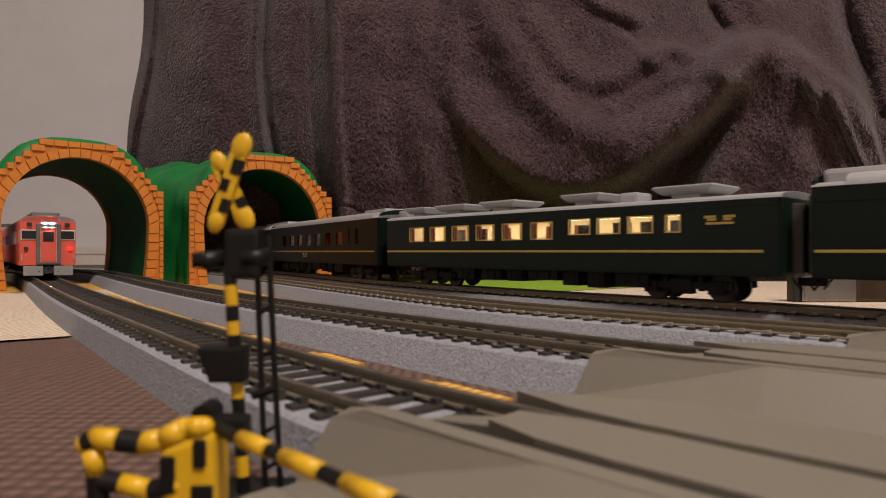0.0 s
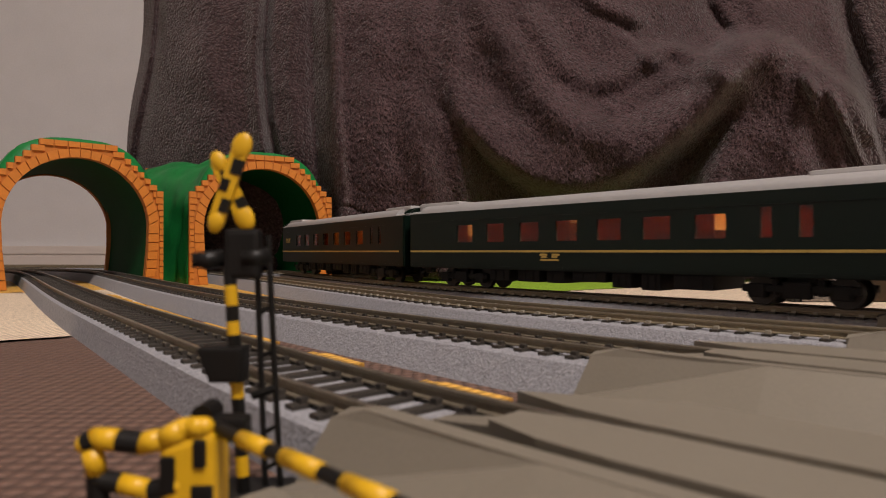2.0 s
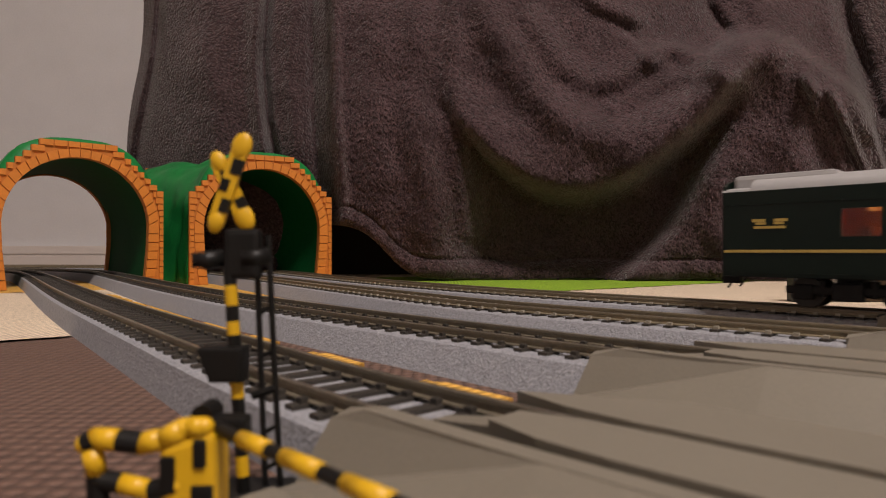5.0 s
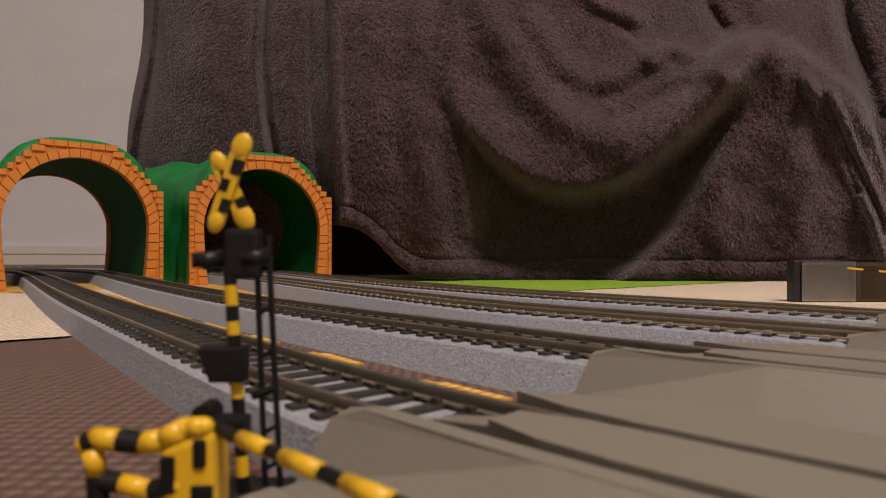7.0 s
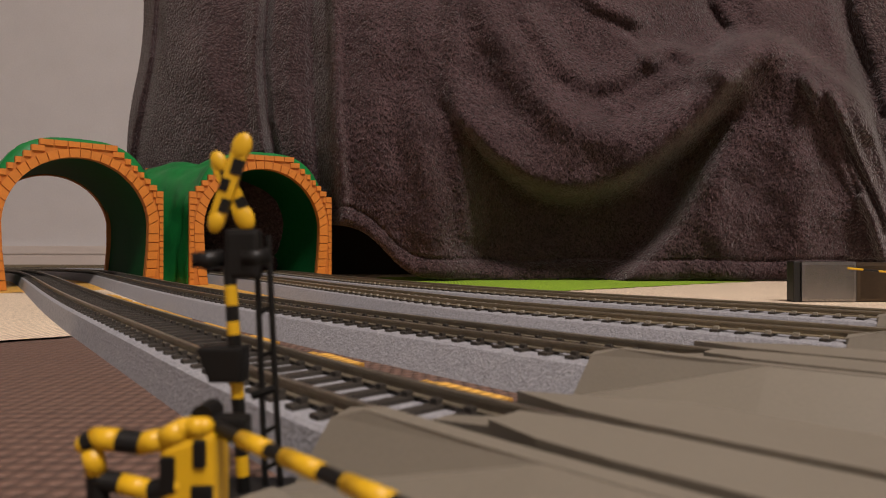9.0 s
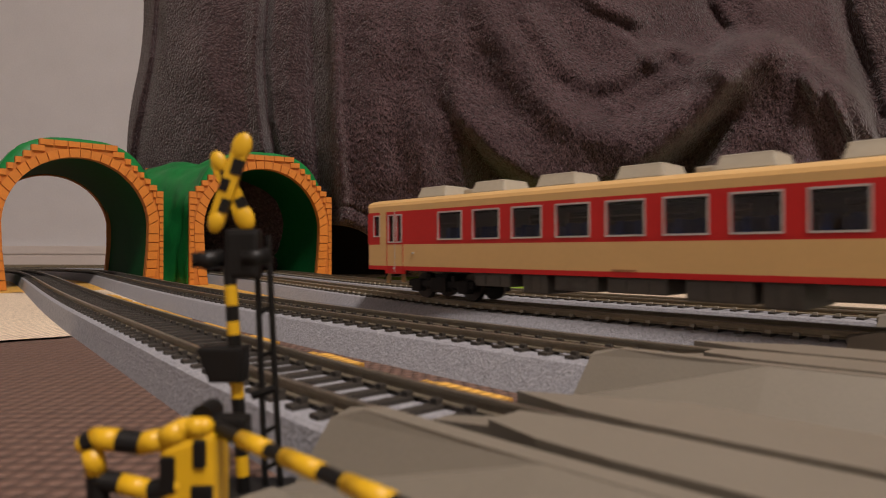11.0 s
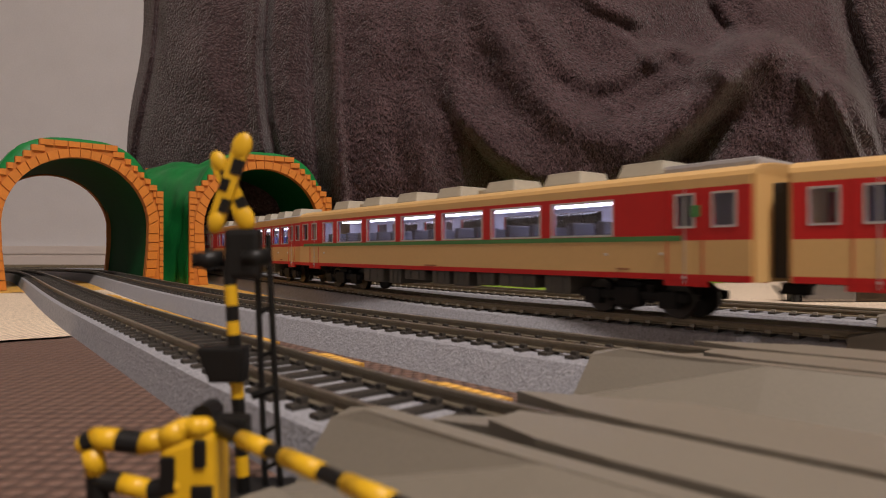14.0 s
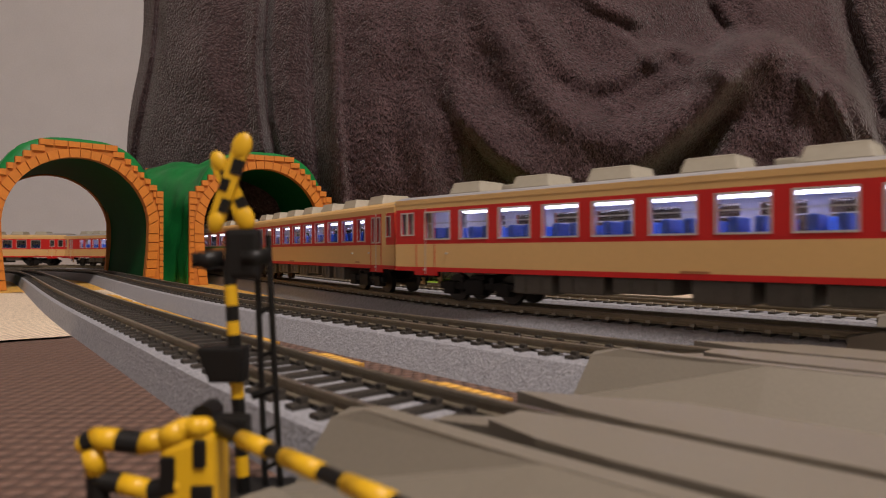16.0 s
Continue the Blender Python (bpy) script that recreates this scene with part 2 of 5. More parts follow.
def make_path(n, heading, s_end, radius, p1, head_in=36.0, bend_s=0.10, bend_r=0.70, most=88.0):
    """Points along a track's centre line, and the distance of each."""
    th, hi = math.radians(heading), math.radians(head_in)
    def straight(s):
        return (-math.sin(th) * s + math.cos(th) * n, math.cos(th) * s + math.sin(th) * n)
    # behind the bend point the track swings off to the right on a wide curve, then runs straight
    px, py = straight(bend_s)
    back, h, s = [], th, bend_s
    while s > -2.8:
        back.append((px, py))
        px, py = px + math.sin(h) * 0.01, py - math.cos(h) * 0.01
        s -= 0.01
        if h < math.radians(most):
            h += 0.01 / bend_r
    start = s + 0.01
    pts = back[::-1] + [straight(bend_s + (s_end - bend_s) * i / 20) for i in range(1, 21)]
    p0 = pts[-1]
    mid = (p1[0] - radius * math.cos(hi), p1[1] - radius * math.sin(hi))
    span = math.dist(p0, p1)
    d0 = (-math.sin(th) * span, math.cos(th) * span)
    d1 = (-math.sin(hi) * span, math.cos(hi) * span)
    for i in range(1, 41):
        t = i / 40
        a, b, c, d = 2 * t**3 - 3 * t * t + 1, t**3 - 2 * t * t + t, 3 * t * t - 2 * t**3, t**3 - t * t
        pts.append(tuple(a * p0[k] + b * d0[k] + c * p1[k] + d * d1[k] for k in (0, 1)))
    for i in range(1, 101):
        a = hi + math.pi * 0.82 * i / 100
        pts.append((mid[0] + radius * math.cos(a), mid[1] + radius * math.sin(a)))
    a = hi + math.pi * 0.82
    for i in range(1, 30):
        pts.append((pts[-1][0] - math.sin(a) * 0.05, pts[-1][1] + math.cos(a) * 0.05))
    pts = np.array(pts)
    run = np.concatenate(([0], np.cumsum(np.hypot(*np.diff(pts, axis=0).T)))) + start
    return pts, run


PATHS = [make_path(0.0469, 38.12, 0.2545, 0.36, (-0.4143, 0.6219), 38.2, 0.1314, 0.6615, 75.0),
         make_path(0.1191, 43.13, 0.1313, 0.39, (-0.335, 0.617), 36.0, 0.0966, 0.462, 60.0),
         make_path(0.1502, 33.34, 0.3053, 0.43, (-0.276, 0.697), 36.0, 0.2403, 0.3613, 45.6),
         make_path(0.2304, 37.98, 0.2928, 0.49, (-0.228, 0.733), 36.0, 0.258, 0.6411, 43.97)]


def on_path(k, s):
    pts, run = PATHS[k]
    return float(np.interp(s, run, pts[:, 0])), float(np.interp(s, run, pts[:, 1]))


def along(k, s):
    """Centre-line point at s and the unit way along the track."""
    a, b = on_path(k, s - 0.004), on_path(k, s + 0.004)
    l = math.dist(a, b)
    return on_path(k, s), ((b[0] - a[0]) / l, (b[1] - a[1]) / l)

# ---- room ----
def plane_wall(name, x0, x1, y0, y1, z0, z1, mat, label):
    bm = bmesh.new()
    box(bm, x0, x1, y0, y1, z0, z1)
    return tagged(part(name, bm, mat), label, "wall", kind="structure")


tagged(plane_wall("floor", -2.2, 3.4, -3.2, 1.95, -0.06, -0.011, FLOOR, "brown wooden floor boards under the play mats"), category="floor")
plane_wall("wall_north", -2.2, 3.4, 1.75, 1.85, -0.012, 2.4, WALL, "off-white textured wallpaper wall")
plane_wall("wall_south", -2.2, 3.4, -3.3, -3.2, -0.012, 2.4, WALL, "off-white wallpaper wall")
plane_wall("wall_west", -2.3, -2.2, -3.3, 1.85, -0.012, 2.4, WALL, "off-white wallpaper wall")
plane_wall("wall_east", 3.4, 3.5, -3.3, 1.85, -0.012, 2.4, WALL, "off-white wallpaper wall")
tagged(plane_wall("ceiling", -2.2, 3.4, -3.2, 1.85, 2.4, 2.45, CEILING, "plain white painted ceiling"), category="ceiling")
bm = bmesh.new()
box(bm, -2.2, 3.4, 1.741, 1.75, -0.011, 0.022)
box(bm, -2.2, 3.4, 1.738, 1.75, 0.024, 0.046)
box(bm, -2.2, 3.4, 1.744, 1.75, 0.020, 0.026)
tagged(part("baseboard", bm, SKIRTING), "cream ribbed skirting board along the wall", "skirting board", kind="structure")

lamp = thing("ceiling_lamp", "round white ceiling lamp, switched on", "lamp", at=pose(LAMP_AT[0], LAMP_AT[1], 2.4))
bm = bmesh.new()
rod(bm, (0, 0, -0.03), (0, 0, 0), 0.27, 40)
part("housing", bm, CEILING, lamp)
bm = bmesh.new()
rod(bm, (0, 0, -0.095), (0, 0, -0.03), 0.22, 40, 0.26)
part("diffuser", bm, LAMP_WHITE, lamp, "glowing milky diffuser").visible_shadow = True

# ---- foam mats: a grid turned with the layout, teeth along the joints ----
MAT_TURN = math.radians(35.0)


def mat_tile(s0, s1, n0, n1, mat, label, z=0.0):
    """A foam tile between s0..s1 along and n0..n1 across, with teeth on the two joints across the tracks."""
    def at(n, s):
        return (math.cos(MAT_TURN) * n - math.sin(MAT_TURN) * s, math.sin(MAT_TURN) * n + math.cos(MAT_TURN) * s)
    outline = []
    steps = max(4, int(round((n1 - n0) / 0.0136)))
    for i in range(steps):
        a, b = n0 + (n1 - n0) * i / steps, n0 + (n1 - n0) * (i + 1) / steps
        w = b - a
        outline += [(a, s0), (a + 0.42 * w, s0), (a + 0.34 * w, s0 + 0.0065), (b + 0.08 * w - 0.16 * w, s0 + 0.0065)]
    outline.append((n1, s0))
    for i in range(steps):
        b, a = n1 - (n1 - n0) * i / steps, n1 - (n1 - n0) * (i + 1) / steps
        w = b - a
        outline += [(b, s1), (b - 0.08 * w, s1 + 0.0065), (a + 0.34 * w, s1 + 0.0065), (a + 0.42 * w, s1)]
    outline.append((n0, s1))
    bm = bmesh.new()
    lo = [bm.verts.new((*at(n, s), -0.0110)) for n, s in outline]
    hi = [bm.verts.new((*at(n, s), z)) for n, s in outline]
    k = len(outline)
    bm.faces.new(hi)
    bm.faces.new(lo[::-1])
    for i in range(k):
        bm.faces.new([lo[i], lo[(i + 1) % k], hi[(i + 1) % k], hi[i]])
    bmesh.ops.triangulate(bm, faces=[f for f in bm.faces if len(f.verts) > 4])
    return tagged(part("foam_mat", bm, mat), label, "play mat", "interlocking foam mats")


BR, CRM, YL, GR = (BROWN_MAT, "dark brown foam mat tile with woven relief"), (CREAM_MAT, "cream foam mat tile with woven relief"), \
    (YELLOW_MAT, "yellow foam mat tile under the tracks"), (GREEN_MAT, "lime green foam mat tile with woven relief")
NB = (-1.135, -0.835, -0.535, -0.235, 0.065, 0.335, 0.635, 0.935, 1.235)
ROWS_OF_MATS = {
    -1.135: (0.254, (CRM, BR, CRM, BR, CRM, BR)), -0.835: (0.254, (BR, GR, BR, CRM, GR, BR)), -0.535: (0.254, (GR, CRM, BR, CRM, BR, CRM)),
    # fourth tile of the 0.065 row is brown to paint the track gap's shade
    -0.235: (0.254, (CRM, BR, BR, CRM, YL, CRM)), 0.065: (0.02, (BR, CRM, GR, BR, YL, YL)), 0.335: (0.335, (GR, BR, CRM, GR, CRM, BR)),
    0.635: (0.335, (CRM, GR, CRM, GR, BR, CRM)), 0.935: (0.335, (BR, CRM, GR, CRM, BR, GR))}
for n0, n1 in zip(NB[:-1], NB[1:]):
    joint, colours = ROWS_OF_MATS[n0]
    for i, (m_, l_) in enumerate(colours):
        s0 = joint + 0.3 * (i - 3)
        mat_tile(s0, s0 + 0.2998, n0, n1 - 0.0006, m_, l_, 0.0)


# ---- tracks ----
GAUGE = 0.0140
BED = ((-0.0165, -0.0005), (-0.0122, 0.0072), (-0.0112, 0.0077), (0.0112, 0.0077), (0.0122, 0.0072), (0.0165, -0.0005))


def sweep(bm, k, profile, s0, s1, step, close=True, mi=0):
    """A profile of (side, z) run along track k; side is to the right of the way."""
    rings = []
    steps = max(1, int((s1 - s0) / step))
    for i in range(steps + 1):
        (px, py), (wx, wy) = along(k, s0 + (s1 - s0) * i / steps)
        rings.append([bm.verts.new((px + wy * o, py - wx * o, z)) for o, z in profile])
    m = len(profile)
    for a, b in zip(rings[:-1], rings[1:]):
        for j in range(m if close else m - 1):
            bm.faces.new([a[j], b[j], b[(j + 1) % m], a[(j + 1) % m]]).material_index = mi
    if close:
        bm.faces.new(rings[0]).material_index = mi
        bm.faces.new(rings[-1][::-1]).material_index = mi


def rail_profile(o):
    z = RAIL_Z
    return [(o - 0.0010, z - 0.0022), (o - 0.0010, z - 0.0019), (o - 0.0003, z - 0.0017), (o - 0.0003, z - 0.0008), (o - 0.00055, z - 0.0006),
            (o - 0.00055, z - 0.0001), (o + 0.00055, z - 0.0001), (o + 0.00055, z - 0.0006), (o + 0.0003, z - 0.0008), (o + 0.0003, z - 0.0017),
            (o + 0.0010, z - 0.0019), (o + 0.0010, z - 0.0022)]


def sleeper_mesh(spike):
    bm = bmesh.new()
    v = box(bm, -0.0108, 0.0108, -0.0013, 0.0013, 0.0055, 0.0084)
    for p in v:
        if p.co.z > 0.006:
            p.co.y *= 0.86
            p.co.x *= 0.985
    for side in (-1, 1):
        for d in (-1, 1):
            x = side * GAUGE / 2 + d * 0.0014
            box(bm, x - 0.0006, x + 0.0006, -0.0007, 0.0007, 0.0083, 0.0092, 1)
    me = bpy.data.meshes.new("sleeper")
    bmesh.ops.recalc_face_normals(bm, faces=bm.faces[:])
    bm.to_mesh(me)
    bm.free()
    me.materials.append(SLEEPER)
    me.materials.append(spike)
    return me


SLEEPER_MES = [sleeper_mesh(SLEEPER), sleeper_mesh(SPIKE)]
PITCH = 0.0068


def track(k):
    tr = thing("railway_track", "model railway track with dark sleepers on grey ballast roadbed", "railway track", "model railway tracks", kind="structure")
    end = PATHS[k][1][-1] - 0.02
    bm = bmesh.new()
    bed = [(-0.0140, -0.0005)] + list(BED[1:]) if k == 0 else BED
    sweep(bm, k, bed, -2.7, -0.1, 0.1)
    sweep(bm, k, bed, -0.1, end, 0.010)
    part("roadbed", bm, BALLAST, tr, "speckled grey ballast roadbed")
    for o in (-GAUGE / 2, GAUGE / 2):
        bm = bmesh.new()
        sweep(bm, k, rail_profile(o), -2.7, 0.0, 0.2)
        sweep(bm, k, rail_profile(o), 0.0, end, 0.010)
        z = RAIL_Z
        sweep(bm, k, [(o - 0.00045, z - 0.00012), (o - 0.00035, z), (o + 0.00035, z), (o + 0.00045, z - 0.00012)], -2.7, 0.0, 0.2, mi=1)
        sweep(bm, k, [(o - 0.00045, z - 0.00012), (o - 0.00035, z), (o + 0.00035, z), (o + 0.00045, z - 0.00012)], 0.0, end, 0.010, mi=1)
        part("rail", bm, [RAIL if k < 2 else RAIL_OLIVE, RAILTOP], tr, "brown metal rail with a worn bright head")
    for i in range(int(end / PITCH)):
        s = 0.03 + i * PITCH
        if s > 0.95 or s > end:
            break
        (px, py), (wx, wy) = along(k, s)
        same("sleeper", SLEEPER_MES[k // 2], tr, (px, py, 0), math.atan2(wy, wx) - math.pi / 2)
    bm = bmesh.new()
    for s in list(np.arange(-2.6, 0.025, PITCH)) + list(np.arange(0.955, end, PITCH)):
        (px, py), (wx, wy) = along(k, float(s))
        m = Matrix.Translation((px, py, 0)) @ Matrix.Rotation(math.atan2(wy, wx) - math.pi / 2, 4, "Z")
        for p in box(bm, -0.0108, 0.0108, -0.0011, 0.0011, 0.0058, 0.0084):
            p.co = m @ p.co
    tagged(part("sleepers", bm, SLEEPER, tr), kind="stuff")
    return tr


TRACKS = [track(k) for k in range(4)]

# scraps of yellow foam edging in the gap between the first two tracks
for i in range(9):
    s = 0.096 + 0.0500 * i * (1 - 0.02 * i)
    bm = bmesh.new()
    w, l = 0.0042, 0.0120 if i < 3 else 0.0155
    base = [(-l, -w), (l * 0.6, -w), (l * 0.75, -w * 0.5), (l, -w * 0.6), (l, w), (-l * 0.8, w), (-l * 0.9, w * 0.4), (-l, w * 0.5)]
    a, b = on_path(0, s), on_path(1, s - 0.012)
    mid = (a[0] + (b[0] - a[0]) * 0.47, a[1] + (b[1] - a[1]) * 0.47)
    lo = [bm.verts.new((x, y, 0.0002)) for x, y in base]
    hi = [bm.verts.new((x * 0.98, y * 0.95, 0.0030)) for x, y in base]
    bm.faces.new(hi)
    bm.faces.new(lo[::-1])
    for e in range(8):
        bm.faces.new([lo[e], lo[(e + 1) % 8], hi[(e + 1) % 8], hi[e]])
    scrap = part("foam_strip", bm, YELLOW_MAT)
    tagged(scrap, "small yellow foam edging strip between two tracks", "foam strip", "yellow foam strips")
    _, (wx, wy) = along(0, s)
    scrap.location, scrap.rotation_euler = (mid[0], mid[1], 0), (0, 0, math.atan2(wy, wx))


# ---- tunnels: green shell, stepped orange brick portals ----
def arch_point(t, rx, top, spring):
    """Inner line of the portal from the one foot (t=0) over the crown to the other (t=1)."""
    legs, arc = spring, math.pi * 0.5 * (rx + top - spring)
    d = t * (2 * legs + arc)
    if d < legs:
        k = d / legs
        return (-rx * (0.93 + 0.07 * math.sin(k * math.pi / 2)), d)
    if d > legs + arc:
        k = (2 * legs + arc - d) / legs
        return (rx * (0.93 + 0.07 * math.sin(k * math.pi / 2)), 2 * legs + arc - d)
    a = math.pi * (1 - (d - legs) / arc)
    return (rx * math.cos(a), spring + (top - spring) * math.sin(a))


TW, TT, TL = 0.0650, 0.1215, 0.160
IN_RX, IN_TOP, SPRING = 0.0535, 0.1085, 0.052


def hill_point(t):
    """Outer line of the shell, a squarer arch that shows past the steps."""
    a = math.pi * (1 - t)
    ca, sa = math.cos(a), math.sin(a)
    return (TW * 1.01 * math.copysign(abs(ca) ** 0.66, ca), (TT * 1.03) * abs(sa) ** 0.60)


def tunnel(x, y, rz, bend=0.0):
    tn = thing("toy_tunnel", "green plastic toy tunnel with stepped orange brick portal", "toy tunnel", "pair of toy tunnels", at=pose(x, y, 0, 0, 0, rz))
    # shell: outer hill, inner bore
    N = 48
    bm = bmesh.new()
    rows_o, rows_i = [], []
    J = 16
    for j in range(J + 1):
        v = 0.006 + (TL - 0.012) * j / J
        ro, ri = [], []
        for i in range(N + 1):
            t = i / N
            xi, zi = arch_point(t, IN_RX + 0.001, IN_TOP + 0.001, SPRING)
            xo, zo = hill_point(t)
            wob = noise.noise(Vector((xo * 45, zo * 32, v * 26))) * 0.0030 + noise.noise(Vector((xo * 110, zo * 60, v * 60))) * 0.0012
            end = min(1, j / 2, (J - j) / 2)
            f = 1 + wob * end / 0.06 * 1.1
            flute = 0.0016 * end * math.sin(v * 190 + 3 * math.sin(t * 9))
            ro.append(bm.verts.new((xo * f + flute * (xo / TW) - bend * v * v, v, max(0, zo * f if zo > 0.001 else zo))))
            ri.append(bm.verts.new((xi - bend * v * v, v, zi)))
        rows_o.append(ro)
        rows_i.append(ri)
    for j in range(J):
        for i in range(N):
            bm.faces.new([rows_o[j][i], rows_o[j][i + 1], rows_o[j + 1][i + 1], rows_o[j + 1][i]])
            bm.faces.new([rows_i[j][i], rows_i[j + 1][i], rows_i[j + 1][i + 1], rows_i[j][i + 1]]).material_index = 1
    for r_o, r_i in ((rows_o[0], rows_i[0]), (rows_o[-1], rows_i[-1])):
        for i in range(N):
            bm.faces.new([r_o[i], r_i[i], r_i[i + 1], r_o[i + 1]])
    part("shell", bm, [TUN_GREEN, TUN_SHADE], tn, "dark green moulded hill shell", smooth=True)
    for end in (0, 1):
        y0, y1 = (-0.002, 0.007) if end == 0 else (TL - 0.007, TL + 0.002)
        face = y0 if end == 0 else y1
        out = -1 if end == 0 else 1
        # portal slab: stepped outline
        steps = 7
        outline_r = [(TW + 0.001, 0.0)]
        sx, sz = TW + 0.001, 0.0845
        dx, dz = (TW + 0.001 - 0.0285) / steps, (TT - 0.0845) / steps
        outline_r.append((sx, sz))
        for i in range(steps):
            outline_r.append((sx - dx * (i + 1), sz + dz * i))
            outline_r.append((sx - dx * (i + 1), sz + dz * (i + 1)))
        outline = [(-a, b) for a, b in outline_r] + outline_r[::-1]
        inner = [arch_point(i / 40, IN_RX, IN_TOP, SPRING) for i in range(41)]
        bm = bmesh.new()

        def ring_z(px):
            """Top of the slab over px."""
            z = outline_r[1][1]
            for i in range(steps):
                if abs(px) < sx - dx * (i + 1) + 1e-6:
                    z = sz + dz * (i + 1)
            return z
        # columns between the bore and the stepped top
        xs = sorted(set([-(TW + 0.001), TW + 0.001] + [s * (sx - dx * (i + 1)) for i in range(steps) for s in (-1, 1)] + [p[0] for p in inner]))

        def bore(px):
            if abs(px) >= IN_RX:
                return 0.0
            return SPRING + (IN_TOP - SPRING) * math.sqrt(max(0, 1 - (px / IN_RX) ** 2))
        for a, b in zip(xs[:-1], xs[1:]):
            if b - a < 1e-6:
                continue
            top = ring_z((a + b) / 2)
            za, zb = bore(a), bore(b)
            if max(abs(a), abs(b)) > IN_RX + 1e-6 and min(abs(a), abs(b)) >= IN_RX - 1e-6:
                za = zb = 0.0
            vs = [bm.verts.new(c) for c in ((a, y0 + 0.001, za), (b, y0 + 0.001, zb), (b, y0 + 0.001, top), (a, y0 + 0.001, top),
                                            (a, y1 - 0.001, za), (b, y1 - 0.001, zb), (b, y1 - 0.001, top), (a, y1 - 0.001, top))]
            for q in ((0, 1, 2, 3), (7, 6, 5, 4), (0, 4, 5, 1), (3, 2, 6, 7), (0, 3, 7, 4), (1, 5, 6, 2)):
                bm.faces.new([vs[i] for i in q])
        for side in (-1, 1):
            q = [(side * IN_RX, 0.0), (side * IN_RX, SPRING), (side * IN_RX * 0.985, SPRING * 0.6), (side * IN_RX * 0.93, 0.0)]
            fr = [bm.verts.new((a, y0 + 0.001, b)) for a, b in q]
            bk = [bm.verts.new((a, y1 - 0.001, b)) for a, b in q]
            bm.faces.new(fr)
            bm.faces.new(bk[::-1])
            for i in range(4):
                bm.faces.new([fr[i], fr[(i + 1) % 4], bk[(i + 1) % 4], bk[i]])
        for v in bm.verts:
            v.co.x -= bend * TL * TL * end
        slab = part("portal", bm, TUN_JOINT, tn, "orange moulded brick portal")
        # bricks: voussoirs round the bore
        NV = 36
        fy = face + out * 0.0006
        for i in range(NV):
            bm = bmesh.new()
            g = 0.03
            q = []
            for t, k in (((i + g) / NV, 0), ((i + 1 - g) / NV, 0), ((i + 1 - g) / NV, 1), ((i + g) / NV, 1)):
                xi, zi = arch_point(t, IN_RX, IN_TOP, SPRING)
                xw, zw = arch_point(t, IN_RX + 0.0082, IN_TOP + 0.0072, SPRING)
                if zw <= SPRING:
                    zw = zi
                a, b = (xi, zi) if k == 0 else (xw, zw)
                q.append((a, b))
            if max(b for a, b in q) - min(b for a, b in q) < 0.0004:
                bm.free()
                continue
            lo = [bm.verts.new((a, face - out * 0.003, b)) for a, b in q]
            cx, cz = sum(a for a, b in q) / 4, sum(b for a, b in q) / 4
            hi = [bm.verts.new((a + (cx - a) * 0.045, fy, b + (cz - b) * 0.045)) for a, b in q]
            bm.faces.new(hi)
            for e in range(4):
                bm.faces.new([lo[e], lo[(e + 1) % 4], hi[(e + 1) % 4], hi[e]])
            part("brick", bm, TUN_BRICK, slab).location.x = -bend * TL * TL * end
        # stepped courses outside the ring
        rowh = dz

        def block(a, b, z0_, z1_):
            bm = bmesh.new()
            g = 0.00018
            q = [(a + g, z0_ + g), (b - g, z0_ + g), (b - g, z1_ - g), (a + g, z1_ - g)]
            lo = [bm.verts.new((p, face - out * 0.003, z)) for p, z in q]
            cx, cz = (a + b) / 2, (z0_ + z1_) / 2
            hi = [bm.verts.new((p + (0.00024 if p < cx else -0.00024), fy, z + (0.00024 if z < cz else -0.00024))) for p, z in q]
            bm.faces.new(hi)
            for e in range(4):
                bm.faces.new([lo[e], lo[(e + 1) % 4], hi[(e + 1) % 4], hi[e]])
            part("brick", bm, TUN_BRICK, slab).location.x = -bend * TL * TL * end
        r = 0
        z = 0.0
        while z < sz - 0.002:
            zt = min(z + 0.0056, sz)
            for side in (-1, 1):
                xin = IN_RX + 0.0084 if z < SPRING else (IN_RX + 0.0084) * math.sqrt(max(0, 1 - ((z - SPRING) / (IN_TOP + 0.0074 - SPRING)) ** 2)) + 0.0004
                w = TW + 0.001 - xin
                cuts = [xin, TW + 0.001] if w < 0.009 else [xin, TW + 0.001 - (0.0092 if r % 2 else 0.0062), TW + 0.001]
                for a, b in zip(cuts[:-1], cuts[1:]):
                    if b - a > 0.0012:
                        block(min(side * a, side * b), max(side * a, side * b), z, zt)
            z = zt
            r += 1
        for i in range(steps):
            za, zt = sz + dz * i, sz + dz * (i + 1)
            half = sx - dx * (i + 1)
            under = (IN_RX + 0.0084) * math.sqrt(max(0, 1 - ((za - SPRING) / (IN_TOP + 0.0076 - SPRING)) ** 2)) if za < IN_TOP + 0.0076 else 0.0
            for side in (-1, 1):
                edge = half
                while edge > under + 0.002:
                    a = max(edge - 0.0098, under)
                    if under == 0 and side == 1 and a < 0.001:
                        a = 0.0
                    block(min(side * a, side * edge), max(side * a, side * edge), za, zt)
                    edge = a
    return tn


tunnel(-0.303, 0.518, 40.0)
tunnel(-0.1698, 0.589, 28.0, 2.6)


